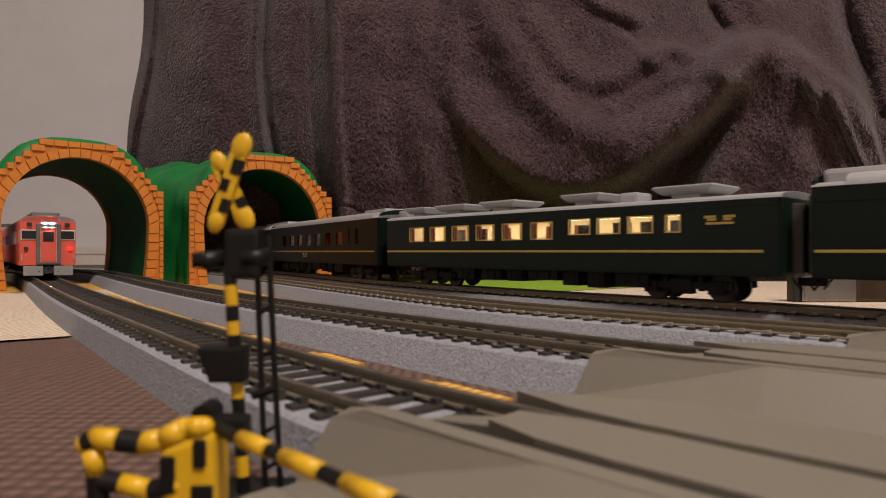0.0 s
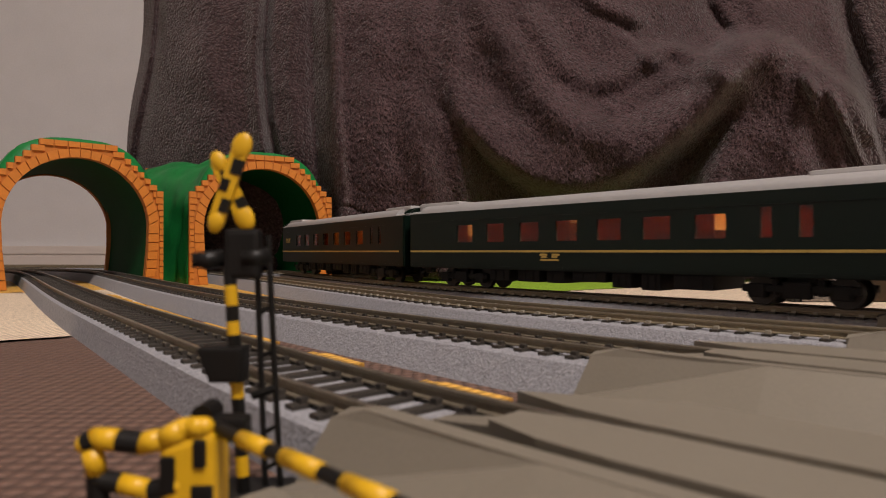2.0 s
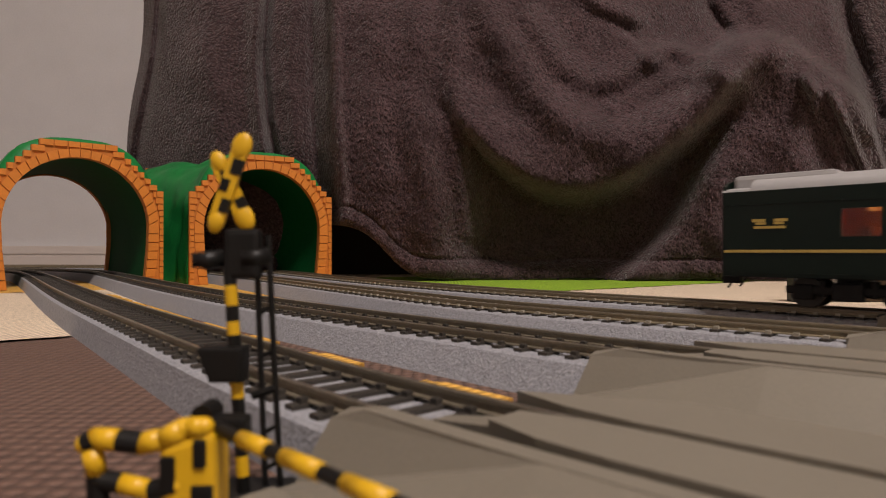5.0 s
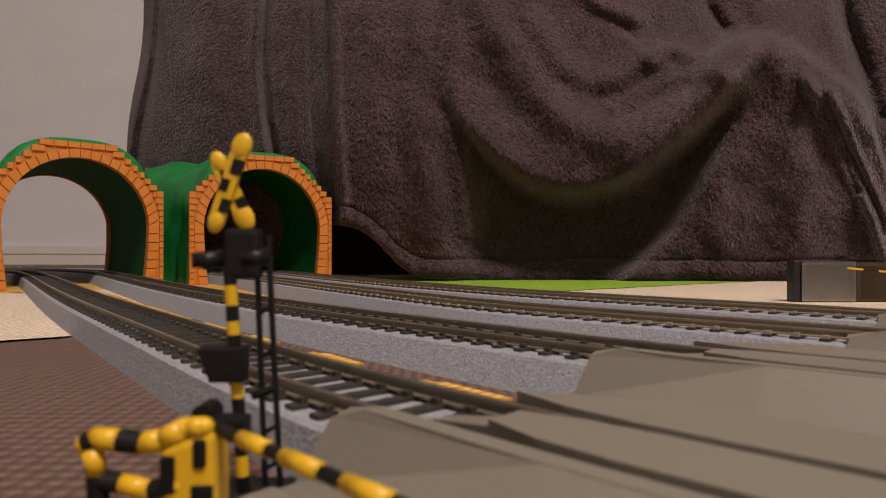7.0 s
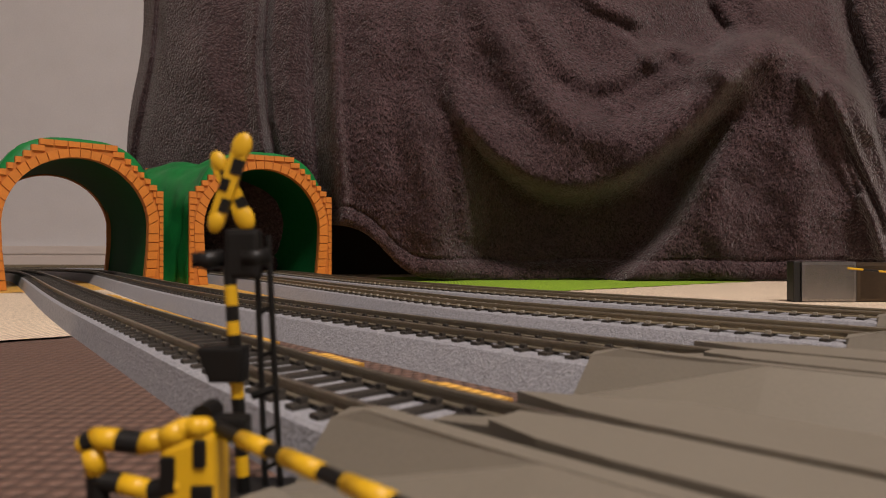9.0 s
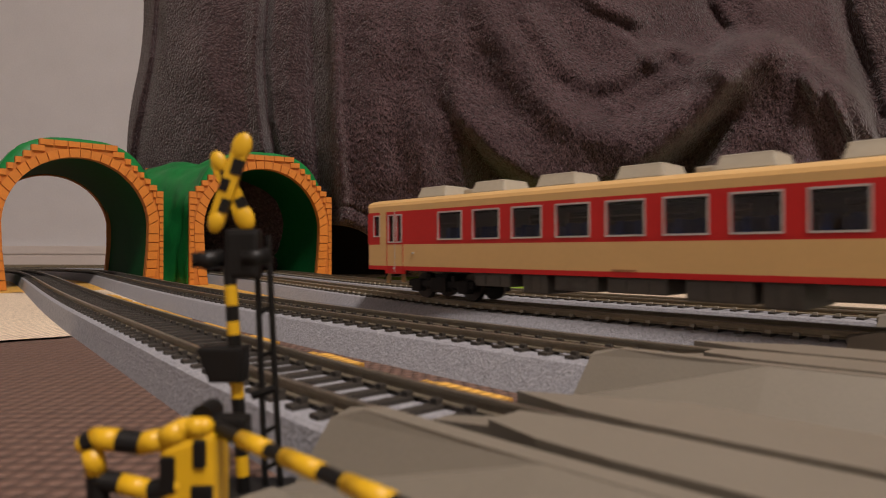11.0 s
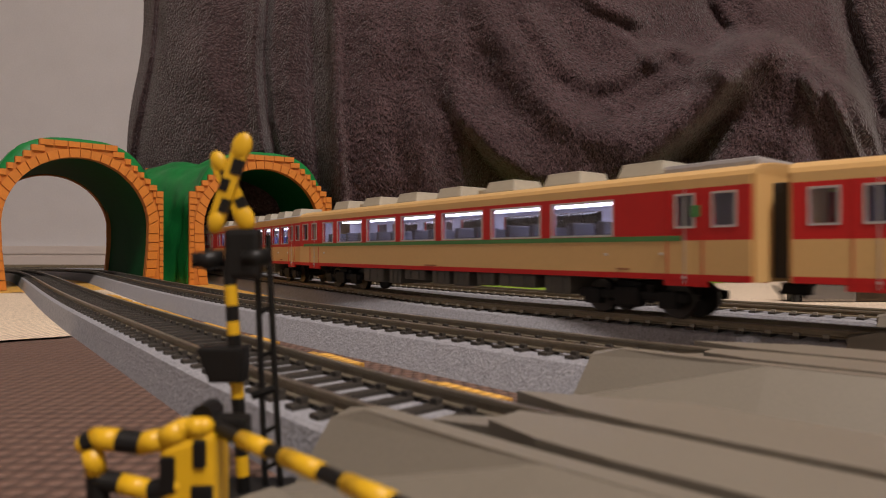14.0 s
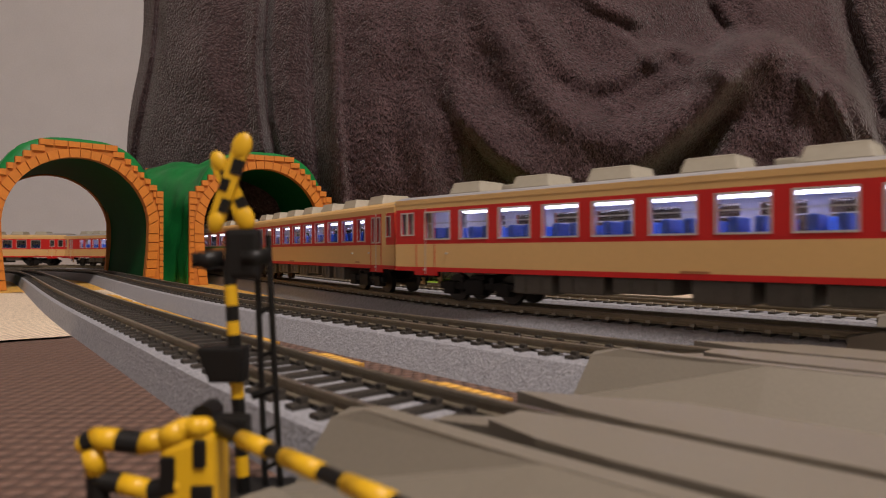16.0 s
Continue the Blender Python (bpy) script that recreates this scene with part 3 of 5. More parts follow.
# ---- blanket over the sofa ----
def ridge(U, V, pts, width, amp):
    """Height of a soft fold that runs along the points."""
    best = np.full(U.shape, 1e9)
    for (ax, ay), (bx, by) in zip(pts[:-1], pts[1:]):
        dx, dy = bx - ax, by - ay
        t = np.clip(((U - ax) * dx + (V - ay) * dy) / (dx * dx + dy * dy), 0, 1)
        best = np.minimum(best, np.hypot(U - ax - t * dx, V - ay - t * dy))
    return amp * np.exp(-(best / width) ** 2)


def soft_noise(U, V, scale, seed):
    rng = np.random.RandomState(seed)
    out = np.zeros(U.shape)
    for _ in range(26):
        a, ph = rng.uniform(0, 2 * math.pi), rng.uniform(0, 2 * math.pi)
        f = rng.uniform(0.6, 1.5) / scale
        out += np.sin((U * math.cos(a) + V * math.sin(a)) * f * 2 * math.pi + ph)
    return out / 5.1


def blanket():
    # u: hundredths of the blanket's own width unit to the right, v: upwards; one unit is 0.0573 m at the hem
    nu, nv = 800, 360
    u = np.linspace(-5.72, 9.6, nu)
    w = np.linspace(0, 1, nv)
    U, W = np.meshgrid(u, w)
    # hem line, higher where the cloth is caught up
    hem = -0.50 + 0.98 / (1 + np.exp((U + 1.02) / 0.24)) + 0.02 * np.sin(U * 3.1)
    hem = np.where(U < -2.2, hem - np.clip((-2.2 - U) * 2.2, 0, 0.9), hem)
    V = hem + (6.6 - hem) * W
    d = np.zeros(U.shape)
    for pts, width, amp in FOLDS:
        d += ridge(U, V, pts, width, amp)

    def soft(x):
        return 0.5 + 0.5 * np.tanh(x)
    # the swag stands out over a hollow; its lower lip hangs like a bow from the caught-up corner to the knee
    lip = np.interp(U, [-0.6, 0.3, 0.9, 1.5, 2.2, 2.8, 3.3, 3.9, 4.5, 5.0, 5.6], [3.2, 2.3, 1.55, 1.15, 0.95, 1.02, 1.25, 1.65, 2.15, 2.75, 3.5])
    lip = sum(np.interp(U + o, u, lip[0]) for o in (-0.3, -0.15, 0, 0.15, 0.3)) / 5
    left = np.interp(V, [-0.5, 0.2, 1.0, 2.0, 3.0], [0.35, 0.45, 0.6, 0.6, 0.6])
    right = np.interp(V, [-0.5, -0.1, 0.4, 1.0, 1.7, 2.4, 3.2], [3.1, 3.55, 4.0, 4.35, 4.75, 5.1, 5.5])
    hollow = soft((lip - V) / 0.14) * soft((2.3 - V) / 0.5) * soft((U - left) / 0.55) * soft((right - U) / 0.20)
    d -= 0.058 * hollow * (0.45 + 0.55 * soft((V + 0.15) / 0.30))
    # the swag's belly swells towards its lip
    above = np.clip(V - lip, 0, 9)
    d += 0.030 * np.exp(-(above / 0.9) ** 2) * soft((V - lip) / 0.14) * soft((U - 0.4) / 0.5) * soft((5.4 - U) / 0.5)
    # over the crest line the cloth lies back on the seat behind
    crest_line = np.interp(U, [0.6, 1.9, 2.7, 3.25, 3.6, 4.05, 4.6, 5.1, 5.85, 6.3, 6.8, 7.3, 7.5, 7.75, 8.2],
                           [6.5, 4.32, 4.05, 3.78, 3.55, 3.68, 3.46, 3.72, 3.82, 3.55, 3.20, 2.80, 2.60, 1.70, 0.40])
    crest_line = sum(np.interp(U + o, u, crest_line[0]) for o in (-0.12, -0.06, 0, 0.06, 0.12)) / 5
    back = soft((V - crest_line - 0.04) / 0.06)
    d -= 0.075 * back * soft((U - 4.0) / 0.7)
    d += 0.0022 * soft_noise(U, V, 1.9, 3) + 0.0009 * soft_noise(U, V, 0.7, 4)
    # stitched hem band
    band = (V - hem)
    d += 0.0035 * np.exp(-((band - 0.14) / 0.12) ** 2) - 0.003 * np.exp(-((band - 0.36) / 0.04) ** 2)
    depth = 0.606 + 0.016 * (0.5 * (V - 2.0) + 0.5 * np.sqrt((V - 2.0) ** 2 + 1.0)) + 0.012 * (0.5 * (2.0 - V) + 0.5 * np.sqrt((2.0 - V) ** 2 + 1.0)) + 0.16 * (0.30 / (1 + np.exp((U + 2.02) / 0.10))) + 0.05 * np.clip(-4.0 - U, 0, 3) ** 2
    # pile
    rng = np.random.RandomState(12)
    fz = rng.uniform(-1, 1, U.shape)
    fz = (fz + np.roll(fz, 1, 0) + np.roll(fz, 1, 1) + np.roll(fz, (1, 1), (0, 1))) / 2
    coarse = np.kron(rng.uniform(-1, 1, (U.shape[0] // 5 + 1, U.shape[1] // 5 + 1)), np.ones((5, 5)))[:U.shape[0], :U.shape[1]]
    for _ in range(4):
        coarse = (coarse + np.roll(coarse, 1, 0) + np.roll(coarse, -1, 0) + np.roll(coarse, 1, 1) + np.roll(coarse, -1, 1)) / 5
    d += 0.00042 * fz + 0.00050 * coarse
    Y = depth - d
    k = 0.0909 * Y
    X, Z = U * k, 0.0304 + V * k
    X = X + np.clip((-4.9 - U) / 0.82, 0, 1) * (0.0085 * np.clip(V - 1.4, 0, 9) + 0.004 * np.sin(V * 2.1))
    edge = np.clip((U + 5.72) / 0.12, 0, 1)
    Y = Y + (1 - edge) ** 2 * 0.05
    Z = np.maximum(Z, 0.0015)
    verts = np.stack([X, Y, Z], -1).reshape(-1, 3)
    idx = np.arange(nu * nv).reshape(nv, nu)
    faces = np.stack([idx[:-1, :-1], idx[:-1, 1:], idx[1:, 1:], idx[1:, :-1]], -1).reshape(-1, 4)
    me = bpy.data.meshes.new("blanket")
    me.from_pydata(verts.tolist(), [], faces.tolist())
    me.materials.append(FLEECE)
    me.shade_smooth()
    ob = new("blanket", me)
    sol = ob.modifiers.new("thickness", "SOLIDIFY")
    sol.thickness, sol.offset = 0.004, -1
    tagged(ob, "dark grey-brown fleece blanket draped in folds over a sofa", "blanket")
    # pile: short curled tufts that lean downwards in drifting directions
    G_ = np.stack([X, Y, Z], -1)
    tu, tv = np.gradient(G_, axis=1), np.gradient(G_, axis=0)
    N_ = np.cross(tu, tv)
    N_ /= np.linalg.norm(N_, axis=-1, keepdims=True) + 1e-12
    N_ *= np.where(N_[..., 1:2] > 0, -1, 1)
    n_t = 120000
    ju = rng.randint(2, nu - 130, n_t)
    jv = rng.randint(3, int(nv * 0.76), n_t)
    base = G_[jv, ju] + (G_[jv, ju + 1] - G_[jv, ju]) * rng.uniform(0, 1, (n_t, 1)) + (G_[jv + 1, ju] - G_[jv, ju]) * rng.uniform(0, 1, (n_t, 1))
    nn = N_[jv, ju]
    drift = 0.45 * soft_noise(U, V, 1.1, 21)[jv, ju] + 0.25 * soft_noise(U, V, 0.3, 22)[jv, ju] + rng.normal(0, 0.35, n_t)
    way = np.stack([np.sin(drift), np.zeros(n_t), -np.cos(drift)], -1)
    way -= nn * (way * nn).sum(-1, keepdims=True)
    way /= np.linalg.norm(way, axis=-1, keepdims=True)
    across = np.cross(way, nn)
    long_pile = np.where(U[jv, ju] > -2.0, 1.0, 0.55)[:, None] * rng.uniform(0.7, 1.3, (n_t, 1))
    ln, wd = 0.0036 * long_pile, 0.00085 * long_pile
    P0 = base - across * wd - nn * 0.0006
    P1 = base + across * wd - nn * 0.0006
    P2 = base + way * ln * 0.5 + nn * ln * 0.30
    P3 = base + way * ln + nn * ln * 0.22
    tv_ = np.stack([P0, P1, P2, P3], 1).reshape(-1, 3)
    q_ = np.arange(n_t)[:, None] * 4
    tf_ = np.concatenate([q_ + [0, 2, 3], q_ + [2, 1, 3]], 0)
    me = bpy.data.meshes.new("fleece_nap")
    me.from_pydata(tv_.tolist(), [], tf_.tolist())
    me.materials.append(PILE)
    me.shade_smooth()
    lean = nn * 0.80 + way * 0.35 + rng.normal(0, 0.26, (n_t, 3))
    tip_n = nn * 0.80 - way * 0.35 + rng.normal(0, 0.26, (n_t, 3))
    cn = np.stack([lean - across * 0.35, lean + across * 0.35, lean, tip_n], 1).reshape(-1, 3)
    cn /= np.linalg.norm(cn, axis=-1, keepdims=True)
    me.normals_split_custom_set_from_vertices(cn.tolist())
    pile = new("fleece_nap", me)
    pile.parent = ob
    tagged(pile, "short curled fleece pile", kind="stuff")
    return ob


FOLDS = [
    # long bright fold that falls into the swag, and the ones nested in it
    ([(0.45, 5.6), (0.75, 4.45), (1.2, 3.45), (1.8, 2.70), (2.5, 2.15), (3.2, 2.05), (4.0, 2.40), (4.9, 3.1)], 0.42, 0.022),
    ([(1.2, 5.2), (1.5, 4.2), (2.0, 3.45), (2.6, 3.0), (3.2, 3.05), (3.6, 3.40)], 0.26, 0.014),
    ([(3.0, 2.55), (3.55, 2.85), (4.1, 3.10), (4.85, 3.25)], 0.17, 0.007),
    ([(3.7, 3.45), (4.1, 3.62), (4.7, 3.40), (5.3, 3.65)], 0.22, 0.010),
    ([(3.4, 1.45), (4.1, 2.05), (4.8, 2.85), (5.5, 3.55), (5.85, 3.75)], 0.34, 0.010),
    # knee and the folds that run down from it
    ([(5.2, 3.15), (5.85, 3.45), (6.3, 3.2), (6.9, 2.75), (7.4, 2.4)], 0.45, 0.020),
    ([(6.45, 3.05), (6.75, 2.40), (7.1, 1.60), (7.6, 0.60), (7.9, -0.4)], 0.11, 0.016),
    ([(6.85, 2.85), (7.15, 2.20), (7.5, 1.40), (7.9, 0.50)], 0.09, 0.012),
    ([(6.62, 2.70), (6.95, 1.95), (7.35, 1.05)], 0.08, -0.012),
    ([(5.9, 3.4), (6.1, 2.2), (6.3, 1.0), (6.4, -0.3)], 0.45, 0.010),
    ([(4.7, 1.4), (4.9, 0.6), (5.0, -0.3)], 0.35, 0.008),
    # cloth lying behind the crest
    ([(4.62, 5.2), (4.68, 4.35), (4.95, 3.95)], 0.15, -0.014),
    ([(7.0, 5.2), (7.1, 4.2), (7.45, 3.2), (7.7, 2.4)], 0.18, -0.024),
    ([(5.3, 5.0), (5.6, 4.4), (6.2, 4.1)], 0.35, 0.012),
    ([(2.2, 5.0), (2.7, 4.45), (3.4, 4.15)], 0.18, 0.012),
    # hanging side
    ([(-0.55, 5.2), (-0.5, 2.6), (-0.2, 1.0), (0.0, -0.3)], 0.34, 0.011),
    ([(0.15, 5.2), (0.2, 3.0), (0.3, 1.6), (0.45, 0.4)], 0.20, 0.009),
    ([(-1.25, 5.2), (-1.2, 2.6), (-1.1, 0.3)], 0.30, 0.008),
    ([(-1.95, 5.2), (-1.90, 2.5), (-1.75, 0.6)], 0.10, 0.014),
    ([(-2.35, 5.2), (-2.30, 2.6), (-2.20, 1.2)], 0.10, -0.010),
    ([(-3.10, 4.6), (-3.18, 3.4), (-3.12, 2.4), (-2.92, 1.4)], 0.09, -0.018),
    ([(-3.30, 4.8), (-3.36, 3.3), (-3.2, 1.8)], 0.12, 0.010),
    ([(-2.65, 4.8), (-2.70, 3.0), (-2.6, 1.6)], 0.16, 0.008),
    ([(-4.3, 3.6), (-4.1, 2.8), (-3.9, 1.6)], 0.25, 0.005),
    ([(-5.05, 5.2), (-5.25, 3.0), (-5.45, 1.4)], 0.10, -0.016),
    ([(-5.30, 5.2), (-5.45, 3.0), (-5.6, 1.4)], 0.10, 0.010),
]
blanket()

sofa = thing("sofa", "dark brown sofa hidden under the blanket", "sofa")
bm = bmesh.new()
soft_box(bm, -0.30, 1.1, 0.82, 1.5, -0.0108, 0.42, 0.006)
part("seat", bm, SOFA, sofa)
bm = bmesh.new()
soft_box(bm, -0.30, 1.1, 1.3, 1.6, 0.40, 0.75, 0.03)
part("backrest", bm, SOFA, sofa)


# ---- level crossing: panels between and beside the rails ----
def to_track(k, s, side):
    (px, py), (wx, wy) = along(k, s)
    return px + wy * side, py - wx * side


def strip(bm, k, s0, s1, o0, z0, o1, z1, low):
    """A plate along the track from side o0 to side o1, its foot at low; it follows the curve."""
    n = max(2, int((s1 - s0) / 0.008))
    rings = []
    for i in range(n + 1):
        s = s0 + (s1 - s0) * i / n
        rings.append([bm.verts.new((*to_track(k, s, o), z)) for o, z in ((o0, z0), (o1, z1), (o1, min(low, z1 - 0.0004)), (o0, min(low, z0 - 0.0004)))])
    for a, b in zip(rings[:-1], rings[1:]):
        for j in range(4):
            bm.faces.new([a[j], b[j], b[(j + 1) % 4], a[(j + 1) % 4]])
    bm.faces.new(rings[0])
    bm.faces.new(rings[-1][::-1])


def tip(bm, k, ring, low):
    """An end piece with the given top corners (s, side, z)."""
    top = [bm.verts.new((*to_track(k, s, o), z)) for s, o, z in ring]
    bot = [bm.verts.new((*to_track(k, s, o), min(low, z - 0.0003))) for s, o, z in ring]
    bm.faces.new(top)
    bm.faces.new(bot[::-1])
    n = len(ring)
    for i in range(n):
        bm.faces.new([top[i], bot[i], bot[(i + 1) % n], top[(i + 1) % n]])


def crossing(k, near_run, far_run):
    """Panels at rail height; the flangeways flare open at the end, the outer ramp folds down over the ballast."""
    cr = thing("level_crossing", "grey-olive plastic road crossing panels over the track", "level crossing", "crossing panels")
    g, z = GAUGE / 2, RAIL_Z + 0.0006
    S0 = -0.26
    w = g - 0.0015
    bm = bmesh.new()
    strip(bm, k, S0, 0.036, -w, z, w, z, 0.0080)
    tip(bm, k, [(0.036, -w, z), (0.036, w, z), (0.045, w - 0.0006, z), (0.053, w - 0.0026, z), (0.053, -w + 0.0026, z), (0.045, -w + 0.0006, z)], 0.0080)
    tip(bm, k, [(0.053, -w + 0.0026, z - 0.0008), (0.053, w - 0.0026, z - 0.0008), (0.064, w - 0.0040, 0.0088), (0.064, -w + 0.0040, 0.0088)], 0.0080)
    bmesh.ops.remove_doubles(bm, verts=bm.verts[:], dist=2e-5)
    part("inner_panel", bm, PLATE, cr)
    # far side: a flat plate with a flared edge towards the rail and a short end slope
    e, f = g + 0.0008, g + 0.0008 + far_run
    bm = bmesh.new()
    strip(bm, k, S0, 0.040, e, z, f, z - 0.0002, 0.0004)
    tip(bm, k, [(0.040, e, z), (0.050, e + 0.0006, z), (0.060, e + 0.0030, z), (0.056, e + 0.0075, z - 0.0012), (0.040, f, z - 0.0002)], 0.0004)
    bmesh.ops.remove_doubles(bm, verts=bm.verts[:], dist=2e-5)
    part("far_plate", bm, PLATE, cr)
    # near side: edge strip along the rail, then a ramp down to a low plate; its end is folded steeply over the ballast
    e, f = -(g + 0.0008), -(g + 0.0036)
    foot, out = -0.0205, -0.0205 - near_run
    bm = bmesh.new()
    strip(bm, k, S0, 0.066, e, z, f, z, 0.0078)
    tip(bm, k, [(0.066, e, z), (0.066, f, z), (0.073, f, z - 0.0022), (0.073, e, z - 0.0014)], 0.0078)
    bmesh.ops.remove_doubles(bm, verts=bm.verts[:], dist=2e-5)
    part("edge_strip", bm, PLATE, cr)
    bm = bmesh.new()
    strip(bm, k, S0, 0.040, f, z - 0.0001, foot, 0.0034, 0.0004)
    C, A, B = (0.040, f, z - 0.0001), (0.072, f - 0.0008, z - 0.0018), (0.0735, -0.0158, 0.0016)
    F0, F1 = (0.040, foot, 0.0034), (0.0735, foot, 0.0014)
    tip(bm, k, [C, (0.066, f, z - 0.0001), A], 0.0004)
    tip(bm, k, [C, A, B], 0.0004)
    tip(bm, k, [C, B, F1], 0.0004)
    tip(bm, k, [C, F1, F0], 0.0004)
    if near_run > 0:
        strip(bm, k, S0, 0.070, foot, 0.0034, out, 0.0030, 0.0004)
    bmesh.ops.remove_doubles(bm, verts=bm.verts[:], dist=2e-5)
    part("ramp", bm, PLATE, cr)
    return cr


crossing(0, 0.016, 0.014)
crossing(1, 0.012, 0.014)
crossing(2, 0.014, 0.014)
crossing(3, 0.012, 0.030)


# ---- crossing signal with crossbuck, lamps and mast ----
sig = thing("crossing_signal", "yellow and black striped level crossing signal post", "crossing signal", at=pose(-0.0248, 0.0765, 0, 0, 0, 0))
bm = bmesh.new()
soft_box(bm, -0.004, 0.006, -0.004, 0.005, 0.0, 0.0010, 0.0004)
part("base", bm, GATE_BLACK, sig)
POST_A, POST_B = Vector((0.00035, 0, 0.0008)), Vector((-0.0015, 0, 0.0285))


def band(parent, name, a, b, r, m_, seg=14):
    bm_ = bmesh.new()
    rod(bm_, a, b, r, seg)
    return part(name, bm_, m_, parent)


cuts = (0, 0.075, 0.165, 0.25, 0.33, 0.42, 0.505, 0.70, 0.76, 0.83, 0.92, 1.0)
for i, (a, b) in enumerate(zip(cuts[:-1], cuts[1:])):
    band(sig, "post_band", POST_A.lerp(POST_B, a), POST_A.lerp(POST_B, b), 0.00078, GATE_YELLOW if i % 2 else GATE_BLACK)
# crossbuck: two flat boards with rounded ends
for y, (x0, z0), (x1, z1) in ((-0.0006, (-0.0029, 0.0340), (0.0002, 0.0432)), (0.0, (0.0003, 0.0346), (-0.0028, 0.0414))):
    a, b = Vector((x0, y, z0)), Vector((x1, y, z1))
    way = (b - a).normalized()
    side = Vector((way.z, 0, -way.x))
    for name, c, d, off, w, lift, m_ in (("crossbuck_board", 0, 1, 0, 0.00095, 0, GATE_YELLOW), ("black_patch", 0.14, 0.32, 0.45, 0.00055, 1, GATE_BLACK),
                                         ("black_patch", 0.40, 0.56, -0.40, 0.00055, 1, GATE_BLACK), ("black_patch", 0.64, 0.84, 0.35, 0.00065, 1, GATE_BLACK)):
        bm = bmesh.new()
        p0, p1 = a.lerp(b, c) + side * off * 0.00095, a.lerp(b, d) + side * off * 0.00095
        vs = [bm.verts.new(p + side * s * w + Vector((0, t_ * (0.00035 + 0.00012 * lift), 0))) for t_ in (-1, 1) for p, s in ((p0, -1), (p1, -1), (p1, 1), (p0, 1))]
        bm.faces.new(vs[:4])
        bm.faces.new(vs[4:][::-1])
        for i in range(4):
            bm.faces.new([vs[i], vs[4 + i], vs[4 + (i + 1) % 4], vs[(i + 1) % 4]])
        part(name, bm, m_, sig)
    for p in (a, b):
        bm = bmesh.new()
        bmesh.ops.create_uvsphere(bm, u_segments=18, v_segments=12, radius=1.0)
        big = 1.0 if p.x > -0.001 else 0.80
        for v in bm.verts:
            v.co = p + side * v.co.x * 0.00125 * big + way * v.co.z * 0.0018 * big + Vector((0, v.co.y * 0.0006, 0))
        part("board_end", bm, GATE_YELLOW, sig, smooth=True)
for xa, xb, z in ((-0.0058, -0.0024, 0.0293), (0.0002, 0.0032, 0.0296)):
    bm = bmesh.new()
    rod(bm, (xa, -0.0008, z), (xb, 0.0006, z + 0.0002), 0.0009, 16, 0.00115)
    bmesh.ops.create_uvsphere(bm, u_segments=14, v_segments=10, radius=0.0012, matrix=Matrix.Translation(((xa + xb) / 2, 0, z)))
    part("lamp_head", bm, GATE_BLACK, sig, "black hooded warning lamp", smooth=True)
bm = bmesh.new()
soft_box(bm, -0.0020, 0.0024, -0.0008, 0.0014, 0.0270, 0.0332, 0.0007)
part("lamp_bracket", bm, GATE_BLACK, sig)
bm = bmesh.new()
soft_box(bm, -0.0050, 0.0006, -0.0016, 0.0016, 0.0145, 0.0188, 0.0004)
for v in bm.verts:
    if v.co.z < 0.0165 and v.co.x < -0.002:
        v.co.x += 0.0014
part("control_box", bm, GATE_BLACK, sig, "black control box")
for a, b in (((0.0024, 0.002, 0.0008), (0.0012, 0.002, 0.0320)), ((0.0043, 0.002, 0.0008), (0.0027, 0.002, 0.0325))):
    band(sig, "mast_pole", a, b, 0.00040, GATE_BLACK, 8)
for z in (0.003, 0.0075, 0.0122, 0.0170, 0.0225, 0.0285):
    t = z / 0.032
    band(sig, "mast_rung", (0.0024 - 0.0012 * t - 0.0012 * (z == 0.0122), 0.002, z), (0.0043 - 0.0016 * t, 0.002, z + 0.0010), 0.00032 if z != 0.0122 else 0.0006, GATE_BLACK, 6)

# ---- barrier machine and its lowered arm ----
gate = thing("barrier_machine", "yellow and black striped crossing barrier machine", "crossing barrier", at=pose(-0.0300, 0.0610, 0, 0, 0, 0))


def capsule(parent, name, a, b, r, m_):
    bm_ = bmesh.new()
    rod(bm_, a, b, r, 14)
    for p in (a, b):
        bmesh.ops.create_uvsphere(bm_, u_segments=14, v_segments=8, radius=r * 0.995, matrix=Matrix.Translation(p))
    return part(name, bm_, m_, parent, smooth=True)


RUNS = (("top_rail", 0.0011, "bybyy", [(-4.9, 11.6), (-4.0, 12.1), (-1.7, 11.9), (0.5, 11.6), (2.6, 12.0), (4.6, 13.0)]),
        ("end_post", 0.0010, "yby", [(-4.4, 11.0), (-3.9, 8.6), (-3.7, 5.0), (-3.6, 1.0)]),
        ("low_rail", 0.0010, "byb", [(-3.6, 8.0), (-1.5, 7.7), (1.4, 7.0), (4.0, 7.6)]))
for name, r, code, pts in RUNS:
    for c, a, b in zip(code, pts[:-1], pts[1:]):
        pa, pb = Vector((a[0] / 1000, 0, a[1] / 1000)), Vector((b[0] / 1000, 0, b[1] / 1000))
        capsule(gate, name, pa, pb, r, GATE_YELLOW)
        if c == "b":
            band(gate, "black_band", pa.lerp(pb, 0.0), pa.lerp(pb, 1.0), r * 1.03, GATE_BLACK)
bm = bmesh.new()
soft_box(bm, 0.0024, 0.0079, -0.0008, 0.0040, 0.0, 0.0128, 0.0009)
for v in bm.verts:
    if v.co.z > 0.008 and v.co.x < 0.004:
        v.co.z -= 0.0010
part("machine_box", bm, GATE_YELLOW, gate, "yellow machine cabinet with black panels")
